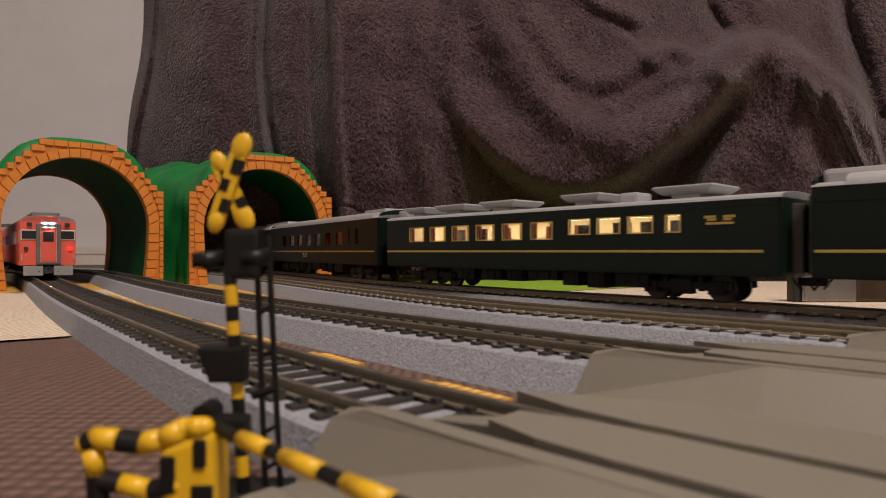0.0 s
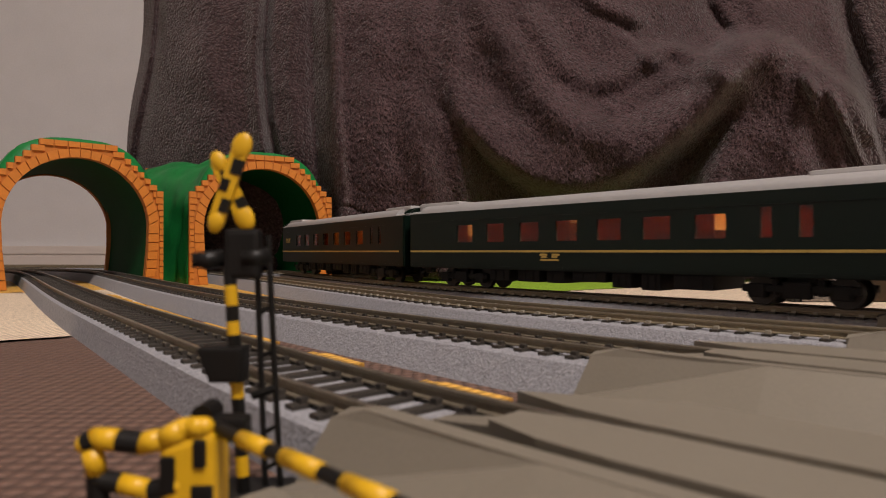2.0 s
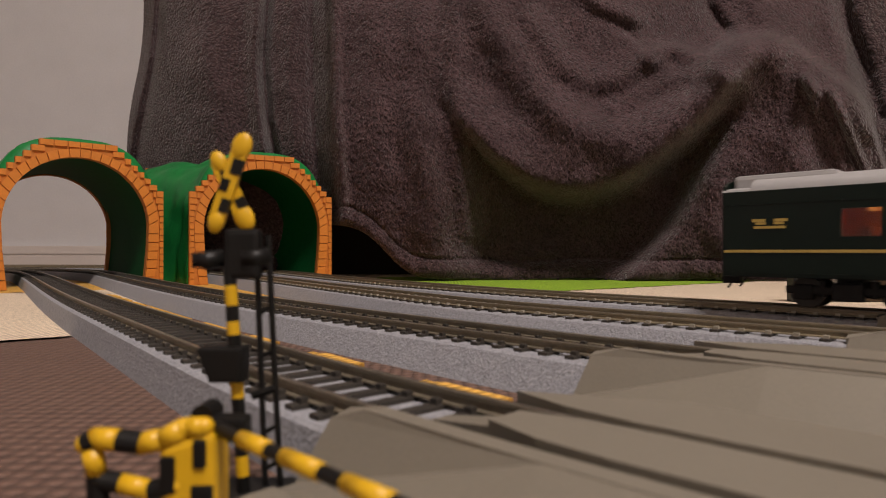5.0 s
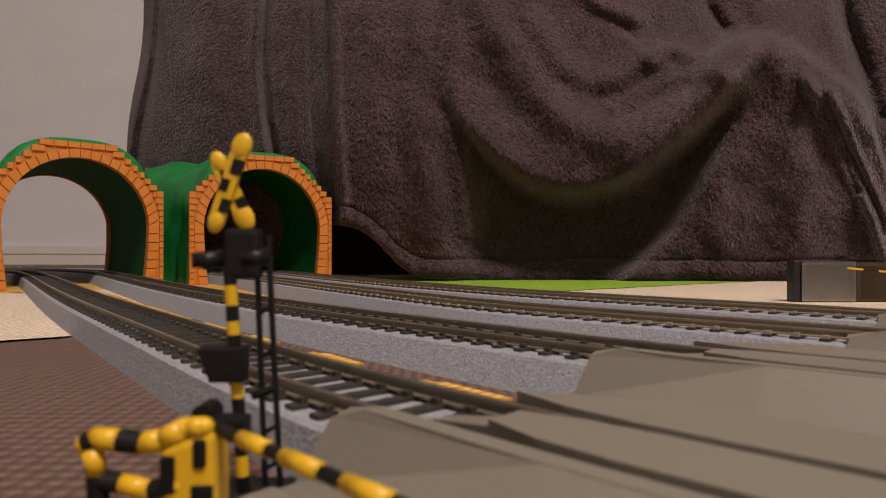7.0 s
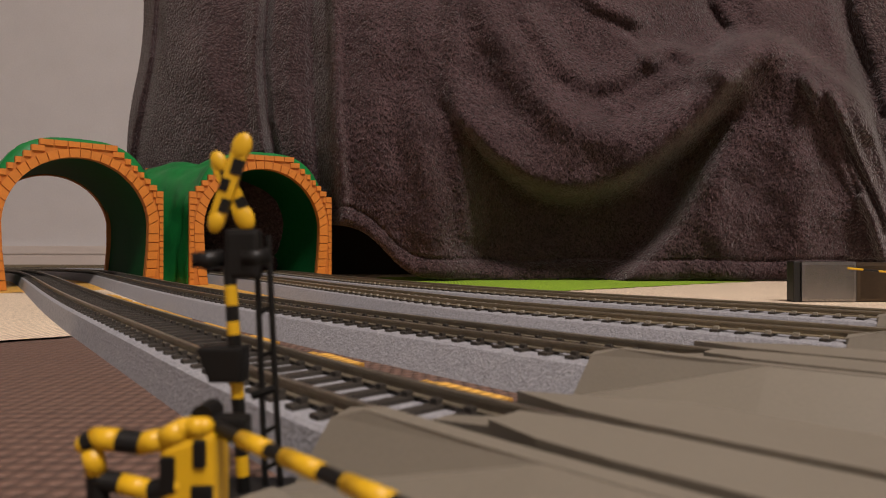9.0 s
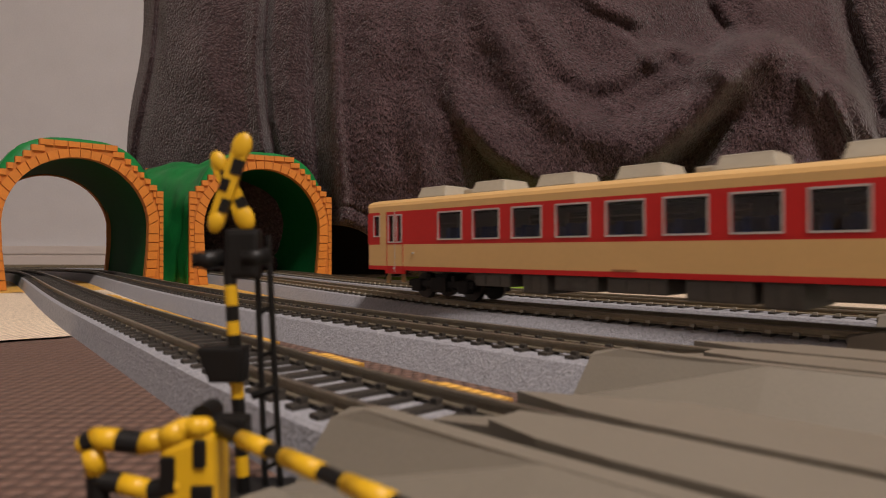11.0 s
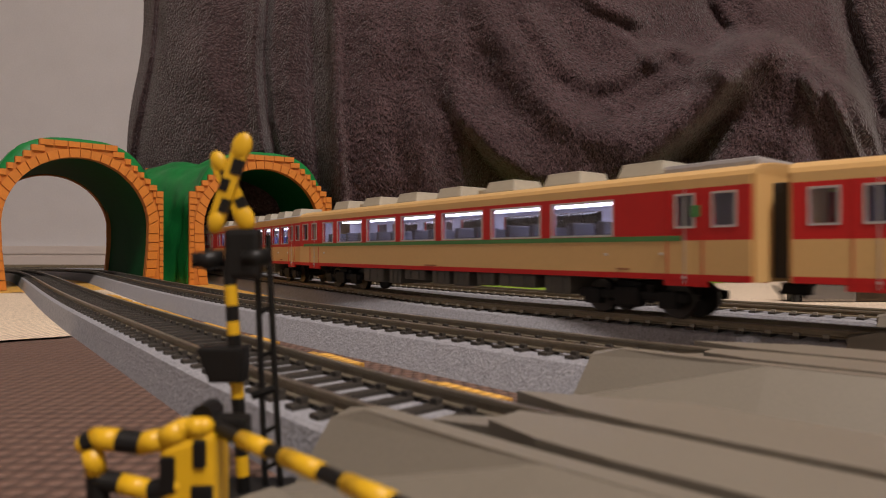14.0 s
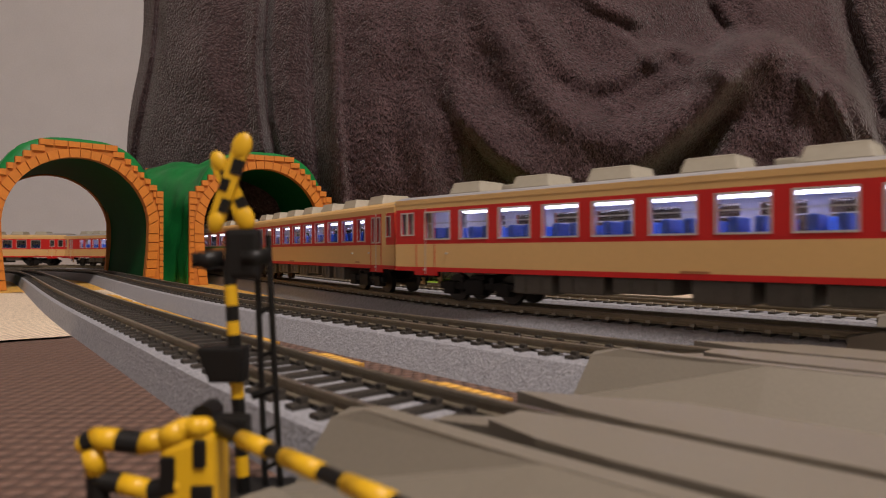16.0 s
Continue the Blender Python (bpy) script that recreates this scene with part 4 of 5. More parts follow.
for xa, xb, za, zb in ((0.0026, 0.0041, 0.0070, 0.0106), (0.0058, 0.0071, 0.0094, 0.0122), (0.0056, 0.0077, 0.0040, 0.0078), (0.0024, 0.0040, 0.0010, 0.0040)):
    bm = bmesh.new()
    soft_box(bm, xa, xb, -0.0011, 0.0002, za, zb, 0.0003)
    part("black_panel", bm, GATE_BLACK, gate)
capsule(gate, "cap", (0.0052, 0.0, 0.0132), (0.0066, 0.0, 0.0132), 0.0010, GATE_YELLOW)
bm = bmesh.new()
rod(bm, (0.0052, 0.003, 0.0134), (0.0052, 0.006, 0.0134), 0.0012, 16)
soft_box(bm, 0.0044, 0.0098, 0.0025, 0.0052, 0.0108, 0.0134, 0.0006)
part("pivot", bm, GATE_BLACK, gate, "black pivot housing")
A0, A1 = Vector((0.0075, 0.001, 0.0128)), Vector((0.0296, -0.0209, 0.0130))
cuts = (0, 0.170, 0.310, 0.416, 0.573, 0.697, 0.850, 1.0)
for i, (a, b) in enumerate(zip(cuts[:-1], cuts[1:])):
    if i % 2:
        capsule(gate, "arm_band", A0.lerp(A1, a), A0.lerp(A1, b), 0.00080, GATE_YELLOW)
    else:
        band(gate, "arm_band", A0.lerp(A1, a), A0.lerp(A1, b), 0.00066, GATE_BLACK)

# ---- metal case beyond the tracks, with the far barrier before it ----
case = thing("metal_case", "silver and bronze metal case lying on the mat", "case", at=pose(0.2545, 0.371, 0.0, 0, 0, 0))
bm = bmesh.new()
soft_box(bm, -0.0445, -0.0405, 0.001, 0.0095, 0.0, 0.0248, 0.0012)
part("end_cap", bm, BLACK_CASE, case)
bm = bmesh.new()
soft_box(bm, -0.0404, -0.0070, 0.000, 0.0090, 0.0, 0.0246, 0.0022)
part("silver_body", bm, SILVER_CASE, case)
bm = bmesh.new()
soft_box(bm, -0.0069, 0.0600, 0.001, 0.0088, 0.0, 0.0240, 0.0022)
part("bronze_body", bm, BRONZE_CASE, case)

far_gate = thing("barrier_machine", "small far crossing barrier with a lowered striped arm", "crossing barrier", at=pose(0.262, 0.345, 0.0))
bm = bmesh.new()
soft_box(bm, 0.004, 0.014, -0.003, 0.006, 0.0, 0.0235, 0.0008)
part("machine_box", bm, UNDERGREY, far_gate)
A0, A1 = Vector((0.010, -0.004, 0.0165)), Vector((-0.0400, -0.004, 0.0212))
for i in range(6):
    band(far_gate, "arm_band", A0.lerp(A1, i / 6), A0.lerp(A1, (i + 1) / 6), 0.0006, GATE_BLACK if i % 2 == 0 else GATE_YELLOW)


# ---- rolling stock: x along the car towards its leading end, z from the rail head ----
HW = 0.0175


def roof_profile(z_eave, z_top, n=10, hw=HW):
    return [(hw * math.cos(math.pi * i / n) * (1 if 0 < i < n else 1), z_eave + (z_top - z_eave) * (math.sin(math.pi * i / n) ** 0.75)) for i in range(n + 1)]


def extrude_x(bm, prof, x0, x1, mi=0):
    a = [bm.verts.new((x0, y, z)) for y, z in prof]
    b = [bm.verts.new((x1, y, z)) for y, z in prof]
    n = len(prof)
    for i in range(n):
        bm.faces.new([a[i], b[i], b[(i + 1) % n], a[(i + 1) % n]]).material_index = mi
    bm.faces.new(a[::-1]).material_index = mi
    bm.faces.new(b).material_index = mi


def bogie(car, x):
    bm = bmesh.new()
    for sy in (-1, 1):
        y = sy * 0.0115
        soft_box(bm, x - 0.0190, x + 0.0190, y - 0.0012, y + 0.0012, 0.0050, 0.0078, 0.0006)
        for dx in (-0.0135, 0.0135):
            soft_box(bm, x + dx - 0.0030, x + dx + 0.0030, y - 0.0018, y + 0.0018, 0.0030, 0.0082, 0.0006)
            rod(bm, (x + dx * 0.55, y, 0.0042), (x + dx * 0.55, y, 0.0098), 0.0013, 8)
        soft_box(bm, x - 0.0045, x + 0.0045, y - 0.0022, y + 0.0022, 0.0030, 0.0090, 0.0006)
    box(bm, x - 0.0035, x + 0.0035, -0.0115, 0.0115, 0.0050, 0.0105)
    bg = part("bogie", bm, UNDER, car, "black bogie frame")
    for dx in (-0.0135, 0.0135):
        bm = bmesh.new()
        rod(bm, (x + dx, -0.0078, 0.0054), (x + dx, 0.0078, 0.0054), 0.0009, 8)
        for sy in (-1, 1):
            rod(bm, (x + dx, sy * 0.0058, 0.0054), (x + dx, sy * 0.0078, 0.0054), 0.0054, 18)
            rod(bm, (x + dx, sy * 0.0055, 0.0054), (x + dx, sy * 0.0058, 0.0054), 0.0058, 18)
        part("wheelset", bm, WHEEL, bg)


def side_wall(bm, y, L, z0, z1, wins, mats, bands):
    """One side with real window openings. wins: (x0, x1, za, zb); bands: (z_low, z_high, material)."""
    t = 0.0007
    zs = min(w[2] for w in wins)
    zt = max(w[3] for w in wins)
    h = L / 2 - 0.001

    def fill(xa, xb, za, zb):
        if xb - xa < 1e-5 or zb - za < 1e-5:
            return
        for lo, hi, mi in bands:
            a, b = max(za, lo), min(zb, hi)
            if b - a > 1e-6:
                box(bm, xa, xb, y - t / 2, y + t / 2, a, b, mi)
    fill(-h, h, z0, zs)
    fill(-h, h, zt, z1)
    x = -h
    for a, b, za, zb in sorted(wins):
        fill(x, a, zs, zt)
        fill(a, b, zs, za)
        fill(a, b, zb, zt)
        x = b
    fill(x, h, zs, zt)


def panes(car, wins, glass, rim=None):
    for sy in (-1, 1):
        for a, b, za, zb in wins:
            bm = bmesh.new()
            y = sy * (HW - 0.0003)
            box(bm, a - 0.0001, b + 0.0001, y - 0.0001, y + 0.0001, za - 0.0001, zb + 0.0001)
            p = part("window_pane", bm, glass, car)
            p.visible_shadow = False
            if rim:
                bm = bmesh.new()
                y = sy * (HW + 0.00042)
                w = 0.00055
                for xa, xb, z0, z1 in ((a - w, b + w, za - w, za), (a - w, b + w, zb, zb + w), (a - w, a, za, zb), (b, b + w, za, zb)):
                    box(bm, xa, xb, y - 0.00012, y + 0.00012, z0, z1)
                part("window_frame", bm, rim, p)


def ends(car, L, z0, z1, ztop, mat, gang_mat):
    for e in (-1, 1):
        x = e * (L / 2 - 0.0006)
        bm = bmesh.new()
        pr = [(-HW + 0.0004, z0), (HW - 0.0004, z0), (HW - 0.0004, z1)] + [(p[0] * 0.985, p[1]) for p in roof_profile(z1, ztop - 0.0004)[1:-1]] + [(-HW + 0.0004, z1)]
        extrude_x(bm, pr, x - 0.0006, x + 0.0006)
        part("end_wall", bm, mat, car)
        bm = bmesh.new()
        xa, xb = sorted((x + e * 0.0004, x + e * 0.0040))
        for sy in (-1, 1):
            soft_box(bm, xa, xb, sy * 0.0066 - 0.0012, sy * 0.0066 + 0.0012, z0 + 0.001, z1 - 0.004, 0.0004)
        soft_box(bm, xa, xb, -0.0078, 0.0078, z1 - 0.0042, z1 - 0.0018, 0.0004)
        part("gangway", bm, gang_mat, car, "grey corridor bellows")
        bm = bmesh.new()
        xa, xb = sorted((x, x + e * 0.0068))
        soft_box(bm, xa, xb, -0.0016, 0.0016, z0 - 0.0035, z0 - 0.0006, 0.0004)
        for sy in (-1, 1):
            rod(bm, (x, sy * 0.006, z0 - 0.001), (x + e * 0.003, sy * 0.006, z0 - 0.005), 0.0004, 6)
        part("coupler", bm, UNDER, car)


def interior(car, L, z_floor, z_ceil, wall_mat, led_mat, seat_mat, seat_xs, led_w=0.0030, wins=None, seat_h=0.0112):
    bm = bmesh.new()
    box(bm, -L / 2 + 0.004, L / 2 - 0.004, -HW + 0.0009, HW - 0.0009, z_floor - 0.001, z_floor)
    box(bm, -L / 2 + 0.004, L / 2 - 0.004, -HW + 0.0009, HW - 0.0009, z_ceil, z_ceil + 0.0006)
    for x in (-L / 2 + 0.022, L / 2 - 0.022):
        for sy in (-1, 1):
            box(bm, x - 0.0004, x + 0.0004, sy * 0.010 - 0.0068, sy * 0.010 + 0.0068, z_floor, z_ceil)
    if wins:
        for sy in (-1, 1):
            side_wall(bm, sy * (HW - 0.0010), L - 0.006, z_floor, z_ceil, wins, None, [(z_floor, z_ceil, 0)])
    part("cabin_lining", bm, wall_mat, car)
    bm = bmesh.new()
    box(bm, -L / 2 + 0.024, L / 2 - 0.024, -led_w, led_w, z_ceil - 0.0020, z_ceil - 0.0014)
    part("light_strip", bm, led_mat, car, "glowing ceiling light strip")
    for x in seat_xs:
        bm = bmesh.new()
        for sy in (-1, 1):
            soft_box(bm, x - 0.0012, x + 0.0012, sy * 0.0102 - 0.0056, sy * 0.0102 + 0.0056, z_floor, z_floor + seat_h + 0.004, 0.0006)
            soft_box(bm, x - 0.0050, x + 0.0050, sy * 0.0102 - 0.0056, sy * 0.0102 + 0.0056, z_floor, z_floor + 0.0045, 0.0006)
        part("seat_pair", bm, seat_mat, car)


def underfloor(car, L, z0, mat, rng, n=9):
    x = -L / 2 + 0.062
    while x < L / 2 - 0.066:
        w = rng.uniform(0.008, 0.020)
        d = rng.uniform(0.0045, 0.0072)
        bm = bmesh.new()
        soft_box(bm, x, x + w, -0.0150, 0.0150, z0 - d, z0 - 0.0001, 0.0006)
        for k in range(2):
            xx = x + w * (0.3 + 0.4 * k)
            box(bm, xx - 0.0006, xx + 0.0006, -0.0154, 0.0154, z0 - d * 0.9, z0 - 0.001)
        part("equipment_box", bm, mat, car)
        x += w + rng.uniform(0.002, 0.006)


def red_car(kind):
    """kind: (windows, roof, lit, green line, ends with a cab, label)."""
    windows, roof, lit, first, cabs, label = kind
    L = 0.2620
    car = thing("railcar", label, "model train car", "cream and red train")
    z0, ze, zt = 0.0118, 0.0393, 0.0432
    # left edge of the first window, pitch, width, number
    first_x, p, w_, n_ = {10: (0.0850, 0.0188, 0.0123, 10), 11: (0.0768, 0.0188, 0.0133, 10), 8: (0.0850, 0.0298, 0.0240, 6), 12: (0.0977, 0.0190, 0.0130, 10), 13: (0.1120, 0.0190, 0.0133, 11)}[windows]
    main = [(first_x - p * i - w_, first_x - p * i, 0.0248, 0.0350) for i in range(n_)]
    main += {10: [], 11: [(0.0812, 0.0890, 0.0248, 0.0350)], 8: [(0.0905, 0.1010, 0.0248, 0.0350)], 12: [(-0.0998, -0.0920, 0.0248, 0.0350)], 13: []}[windows]
    wins = list(main)
    for e in (-1, 1):
        cab = e in cabs
        spots = ((0.0050, 0.0085), (0.0150, 0.0180), (0.0205, 0.0232)) if cab else ((0.0050, 0.0108), (0.0165, 0.0215))
        if windows == 13 and e == 1:
            spots = ((0.0050, 0.0078), (0.0090, 0.0118))
        for a, b in spots:
            xa, xb = sorted((e * (L / 2 - a), e * (L / 2 - b)))
            wins.append((xa, xb, 0.0266 if not cab or a < 0.01 else 0.0240, 0.0350))
    bm = bmesh.new()
    bands = [(z0, z0 + 0.0017, 1), (z0 + 0.0017, 0.0227, 0), (0.0227, 0.0368, 1), (0.0368, ze, 0)]
    for sy in (-1, 1):
        side_wall(bm, sy * HW, L, z0, ze, wins, None, bands)
        for e in (-1, 1):
            xa, xb = sorted((e * (L / 2 - 0.0255), e * (L / 2 - 0.0125)))
            box(bm, xa, xb, sy * HW - 0.0003, sy * HW + 0.00030, z0 - 0.0016, z0 + 0.0002, 1)
            if e in cabs:
                y = sy * (HW + 0.00038)
                xa, xb = sorted((e * (L / 2 - 0.0090), e * (L / 2 - 0.0132)))
                box(bm, xa, xb, y - 0.00008, y + 0.00008, 0.0227, 0.0369, 0)
    part("body_side", bm, [CREAM, RED], car, "cream body side with a red window band")
    for sy in (-1, 1):
        for e in (-1, 1):
            for dx in (0.0138, 0.0190, 0.0243):
                bm = bmesh.new()
                x, y = e * (L / 2 - dx), sy * (HW + 0.00042)
                box(bm, x - 0.00012, x + 0.00012, y - 0.0001, y + 0.0001, z0 - 0.0010, 0.0370)
                part("door_edge", bm, SEALING if dx == 0.0190 else RED, car)
        if first:
            bm = bmesh.new()
            y = sy * (HW + 0.00044)
            box(bm, -L / 2 + 0.020, L / 2 - 0.006, y - 0.00008, y + 0.00008, 0.0226, 0.0241)
            part("green_line", bm, CAR_GREEN_LINE, car, "green line under the windows")
    for sy in (-1, 1):
        y = sy * (HW + 0.00040)
        for x, w_, z_ in ((0.004, 0.0042, 0.0136), (-0.092, 0.0022, 0.0142)):
            bm = bmesh.new()
            box(bm, x - w_, x + w_, y - 0.00006, y + 0.00006, z_, z_ + 0.0006)
            part("lettering_bar", bm, RUST_INK, car, "row of small reddish-brown lettering")
        for x, z_ in ((-0.105, 0.0190), (-0.086, 0.0188), (0.100, 0.0190), (0.112, 0.0125), (-0.112, 0.0125)):
            bm = bmesh.new()
            rod(bm, (x, y - sy * 0.0003, z_), (x, y + sy * 0.0005, z_), 0.00045, 8)
            part("side_fitting", bm, SEALING, car)
        if first:
            bm = bmesh.new()
            soft_box(bm, -L / 2 + 0.0145, -L / 2 + 0.0172, y - 0.0002, y + 0.0002, 0.0290, 0.0322, 0.0001)
            part("class_mark", bm, CAR_GREEN_LINE, car, "small green square mark")
    bm = bmesh.new()
    extrude_x(bm, roof_profile(ze, zt, 14), -L / 2, L / 2)
    part("roof", bm, roof, car, "smooth painted roof", smooth="edges")
    if roof is ROOFGREY:
        for sy in (-1, 1):
            bm = bmesh.new()
            box(bm, -L / 2 + 0.001, L / 2 - 0.001, sy * HW - 0.0004, sy * HW + 0.0005, ze - 0.0004, ze + 0.0014)
            part("rain_gutter", bm, CREAM, car)
    n = 7
    for i in range(n):
        x = (i - (n - 1) / 2) * 0.0318 + 0.004
        bm = bmesh.new()
        soft_box(bm, x - 0.0086, x + 0.0086, -0.0085, 0.0085, zt - 0.0010, zt + 0.0042, 0.0009)
        for v in bm.verts:
            if v.co.z > zt + 0.0015:
                v.co.x = x + (v.co.x - x) * 0.88
                v.co.y *= 0.86
        box(bm, x - 0.0090, x + 0.0090, -0.0088, 0.0088, zt - 0.0018, zt - 0.0004)
        part("roof_unit", bm, VENT, car, "beige roof air conditioner box")
        if i in (2, 5):
            bm = bmesh.new()
            soft_box(bm, x + 0.0095, x + 0.0150, -0.006, 0.006, zt - 0.001, zt + 0.0018, 0.0006)
            part("roof_vent", bm, VENT, car)
    if not lit or first:
        bm = bmesh.new()
        soft_box(bm, -L / 2 + 0.002, -L / 2 + 0.030, -0.0110, 0.0110, zt - 0.0022, zt + 0.0016, 0.0012)
        part("roof_radiator", bm, ROOFGREY, car, "long grey roof radiator")
    panes(car, wins, GLASS if lit else GLASS_DARK, SEALING)
    if not first:
        for sy in (-1, 1):
            for a, b, za, zb in main:
                bm = bmesh.new()
                y = sy * (HW - 0.0006)
                box(bm, a, b, y - 0.00012, y + 0.00012, 0.0306, 0.0310)
                part("window_bar", bm, SEALING, car)
    ends(car, L, z0, ze, zt, CREAM, DARK)
    seat = GREY_SEAT if first else SEAT_BLUE
    interior(car, L, 0.0140, 0.0376, INSIDE, LED_COOL if lit else DARK, seat, [m_[0] + k * (m_[1] - m_[0]) for m_ in main for k in (0.25, 0.75)], wins=wins)
    underfloor(car, L, z0, UNDERGREY, random.Random(5 + windows))
    bm = bmesh.new()
    box(bm, -L / 2 + 0.004, L / 2 - 0.004, -0.0165, 0.0165, z0 - 0.0002, z0 + 0.0010)
    part("underframe", bm, UNDER, car)
    for x in (-0.090, 0.090):
        bogie(car, x)
    for cab in cabs:
        x = cab * L / 2

        def face(name, y0, y1, za, zb, t, m_, label_=""):
            bm_ = bmesh.new()
            soft_box(bm_, min(x - cab * 0.0002, x + cab * t), max(x - cab * 0.0002, x + cab * t), y0, y1, za, zb, 0.0002)
            return part(name, bm_, m_, car, label_)
        for sy in (-1, 1):
            c = sy * 0.0122
            face("cab_panel", c - 0.0050, c + 0.0050, 0.0232, 0.0362, 0.0006, RED)
            face("cab_window", c - 0.0038, c + 0.0038, 0.0272, 0.0338, 0.0009, BLACK_CASE)
            face("tail_lamp", c - 0.0014, c + 0.0014, 0.0185, 0.0210, 0.0016, TAIL_OFF)
            face("handrail", c - 0.0040, c - 0.0034, 0.0125, 0.0180, 0.0014, SEALING)
            face("jumper_hose", sy * 0.0045 - 0.0005, sy * 0.0045 + 0.0005, 0.0050, 0.0130, 0.0022, CREAM)
        bm = bmesh.new()
        for sy in (-1, 1):
            rod(bm, (x, sy * 0.0070, 0.0386), (x + cab * 0.0018, sy * 0.0070, 0.0386), 0.0020, 14)
        part("headlamp_pair", bm, SEALING, car)
    return car


def crest(car, x, z, sy):
    """Plain winged badge."""
    bm = bmesh.new()
    y = sy * (HW + 0.0005)
    for d in (-1, 1):
        box(bm, x + d * 0.0036 - 0.0022, x + d * 0.0036 + 0.0022, y - 0.0001, y + 0.0001, z + 0.0012, z + 0.0022)
        box(bm, x + d * 0.0030 - 0.0016, x + d * 0.0030 + 0.0016, y - 0.0001, y + 0.0001, z + 0.0002, z + 0.0011)
    box(bm, x - 0.0052, x + 0.0052, y - 0.0001, y + 0.0001, z - 0.0012, z - 0.0003)
    part("badge", bm, [GOLD], car, "gold winged badge")


def green_car(kind, L=0.246):
    q = L / 0.262
    dining = kind == "dining"
    labels = {"dining": "dark green dining car with warm lit windows", "sleeper": "dark green sleeping car with dim curtained windows",
              "end": "dark green end sleeping car with a gold crest"}
    car = thing("sleeping_car" if not dining else "dining_car", labels[kind], "model train car", "dark green night train")
    z0, ze, zt = 0.0108, (0.0387 if dining else 0.0414), (0.0415 if dining else 0.0472)
    if dining:
        wins = [(-0.105 + 0.0205 * i, -0.105 + 0.0205 * i + 0.0135, 0.0258, 0.0332) for i in range(6)]
        wins += [(0.022 + 0.0165 * i, 0.022 + 0.0165 * i + 0.0118, 0.0276, 0.0338) for i in range(3)] + [(0.0735, 0.0795, 0.0276, 0.0338)]
    else:
        wins = [(-0.088 + 0.0235 * i, -0.088 + 0.0235 * i + 0.0125, 0.0246, 0.0338) for i in range(7)] + [(0.0785, 0.0825, 0.0246, 0.0355), (0.092, 0.0965, 0.0246, 0.0355)]
    if dining:
        wins = [(a * 0.92 + 0.005, b * 0.92 + 0.005, za, zb) for a, b, za, zb in wins]
    else:
        wins = [(a * q, b * q, za, zb) for a, b, za, zb in wins]
    bm = bmesh.new()
    for sy in (-1, 1):
        side_wall(bm, sy * HW, L, z0, ze, wins, None, [(z0, ze, 0)])
        y = sy * (HW + 0.00045)
        box(bm, -L / 2 + 0.001, L / 2 - 0.006, y - 0.0001, y + 0.0001, 0.0193, 0.0203, 1)
        for z in (0.0120, 0.0365):
            box(bm, -L / 2 + 0.001, L / 2 - 0.001, y - 0.0001, y + 0.0001, z, z + 0.0002, 0)
    part("body_side", bm, [GREEN_CAR, GOLD], car)
    bm = bmesh.new()
    extrude_x(bm, roof_profile(ze, zt, 14), -L / 2 + (0 if dining else 0.010), L / 2 - (0 if dining else 0.010))
    if not dining:
        extrude_x(bm, roof_profile(ze, zt - 0.0035, 14, HW * 0.995), -L / 2, L / 2)
    part("roof", bm, SILVER, car, "silver-grey roof", smooth="edges")
    if dining:
        for x, w in ((-0.108, 0.010), (-0.072, 0.013), (-0.030, 0.013), (0.030, 0.011), (0.086, 0.013)):
            x *= q
            bm = bmesh.new()
            pr = [(-0.0095, zt + 0.0012), (-0.0125, zt + 0.0040), (0.0125, zt + 0.0040), (0.0095, zt + 0.0012)]
            a = [bm.verts.new((x - w * 0.72, y, z)) if z < zt + 0.002 else bm.verts.new((x - w, y, z)) for y, z in pr]
            b = [bm.verts.new((x + w * 0.72, y, z)) if z < zt + 0.002 else bm.verts.new((x + w, y, z)) for y, z in pr]
            for i in range(4):
                bm.faces.new([a[i], b[i], b[(i + 1) % 4], a[(i + 1) % 4]])
            bm.faces.new(a[::-1])
            bm.faces.new(b)
            soft_box(bm, x - w * 0.98, x + w * 0.98, -0.0120, 0.0120, zt + 0.0036, zt + 0.0048, 0.0005)
            box(bm, x - w * 0.45, x + w * 0.45, -0.0085, 0.0085, zt - 0.0016, zt + 0.0014)
            part("roof_cooler", bm, SILVER, car, "silver tray-shaped roof cooler")
        for x in (-0.114, 0.048):
            bm = bmesh.new()
            soft_box(bm, x - 0.0048, x + 0.0048, -0.006, 0.006, zt - 0.0012, zt + 0.0042, 0.0016)
            part("roof_vent", bm, SILVER, car)
    else:
        for x in (-L / 2 + 0.019, L / 2 - 0.019):
            bm = bmesh.new()
            soft_box(bm, x - 0.0170, x + 0.0170, -0.0120, 0.0120, zt - 0.006, zt + 0.0006, 0.0016)
            part("roof_cooler", bm, SILVER, car, "silver rounded roof unit")
    panes(car, wins, GLASS if dining else GLASS_DARK, GOLD if dining else None)
    ends(car, L, z0, ze, zt, GREEN_CAR, UNDERGREY)
    interior(car, L, 0.0140, ze - 0.0018, INSIDE_WARM, LED_WARM if dining else LED_DIM, TABLE if dining else CURTAIN,
             [w[0] + 0.006 for w in wins[:7]], wins=wins, seat_h=0.006 if dining else 0.010)
    for i, (a, b, za, zb) in enumerate(wins):
        if dining and i < 6 or (not dining):
            bm = bmesh.new()
            y = -(HW - 0.0012)
            for yy in (y, -y):
                if dining:
                    box(bm, a, a + 0.0022, yy - 0.0002, yy + 0.0002, za, zb)
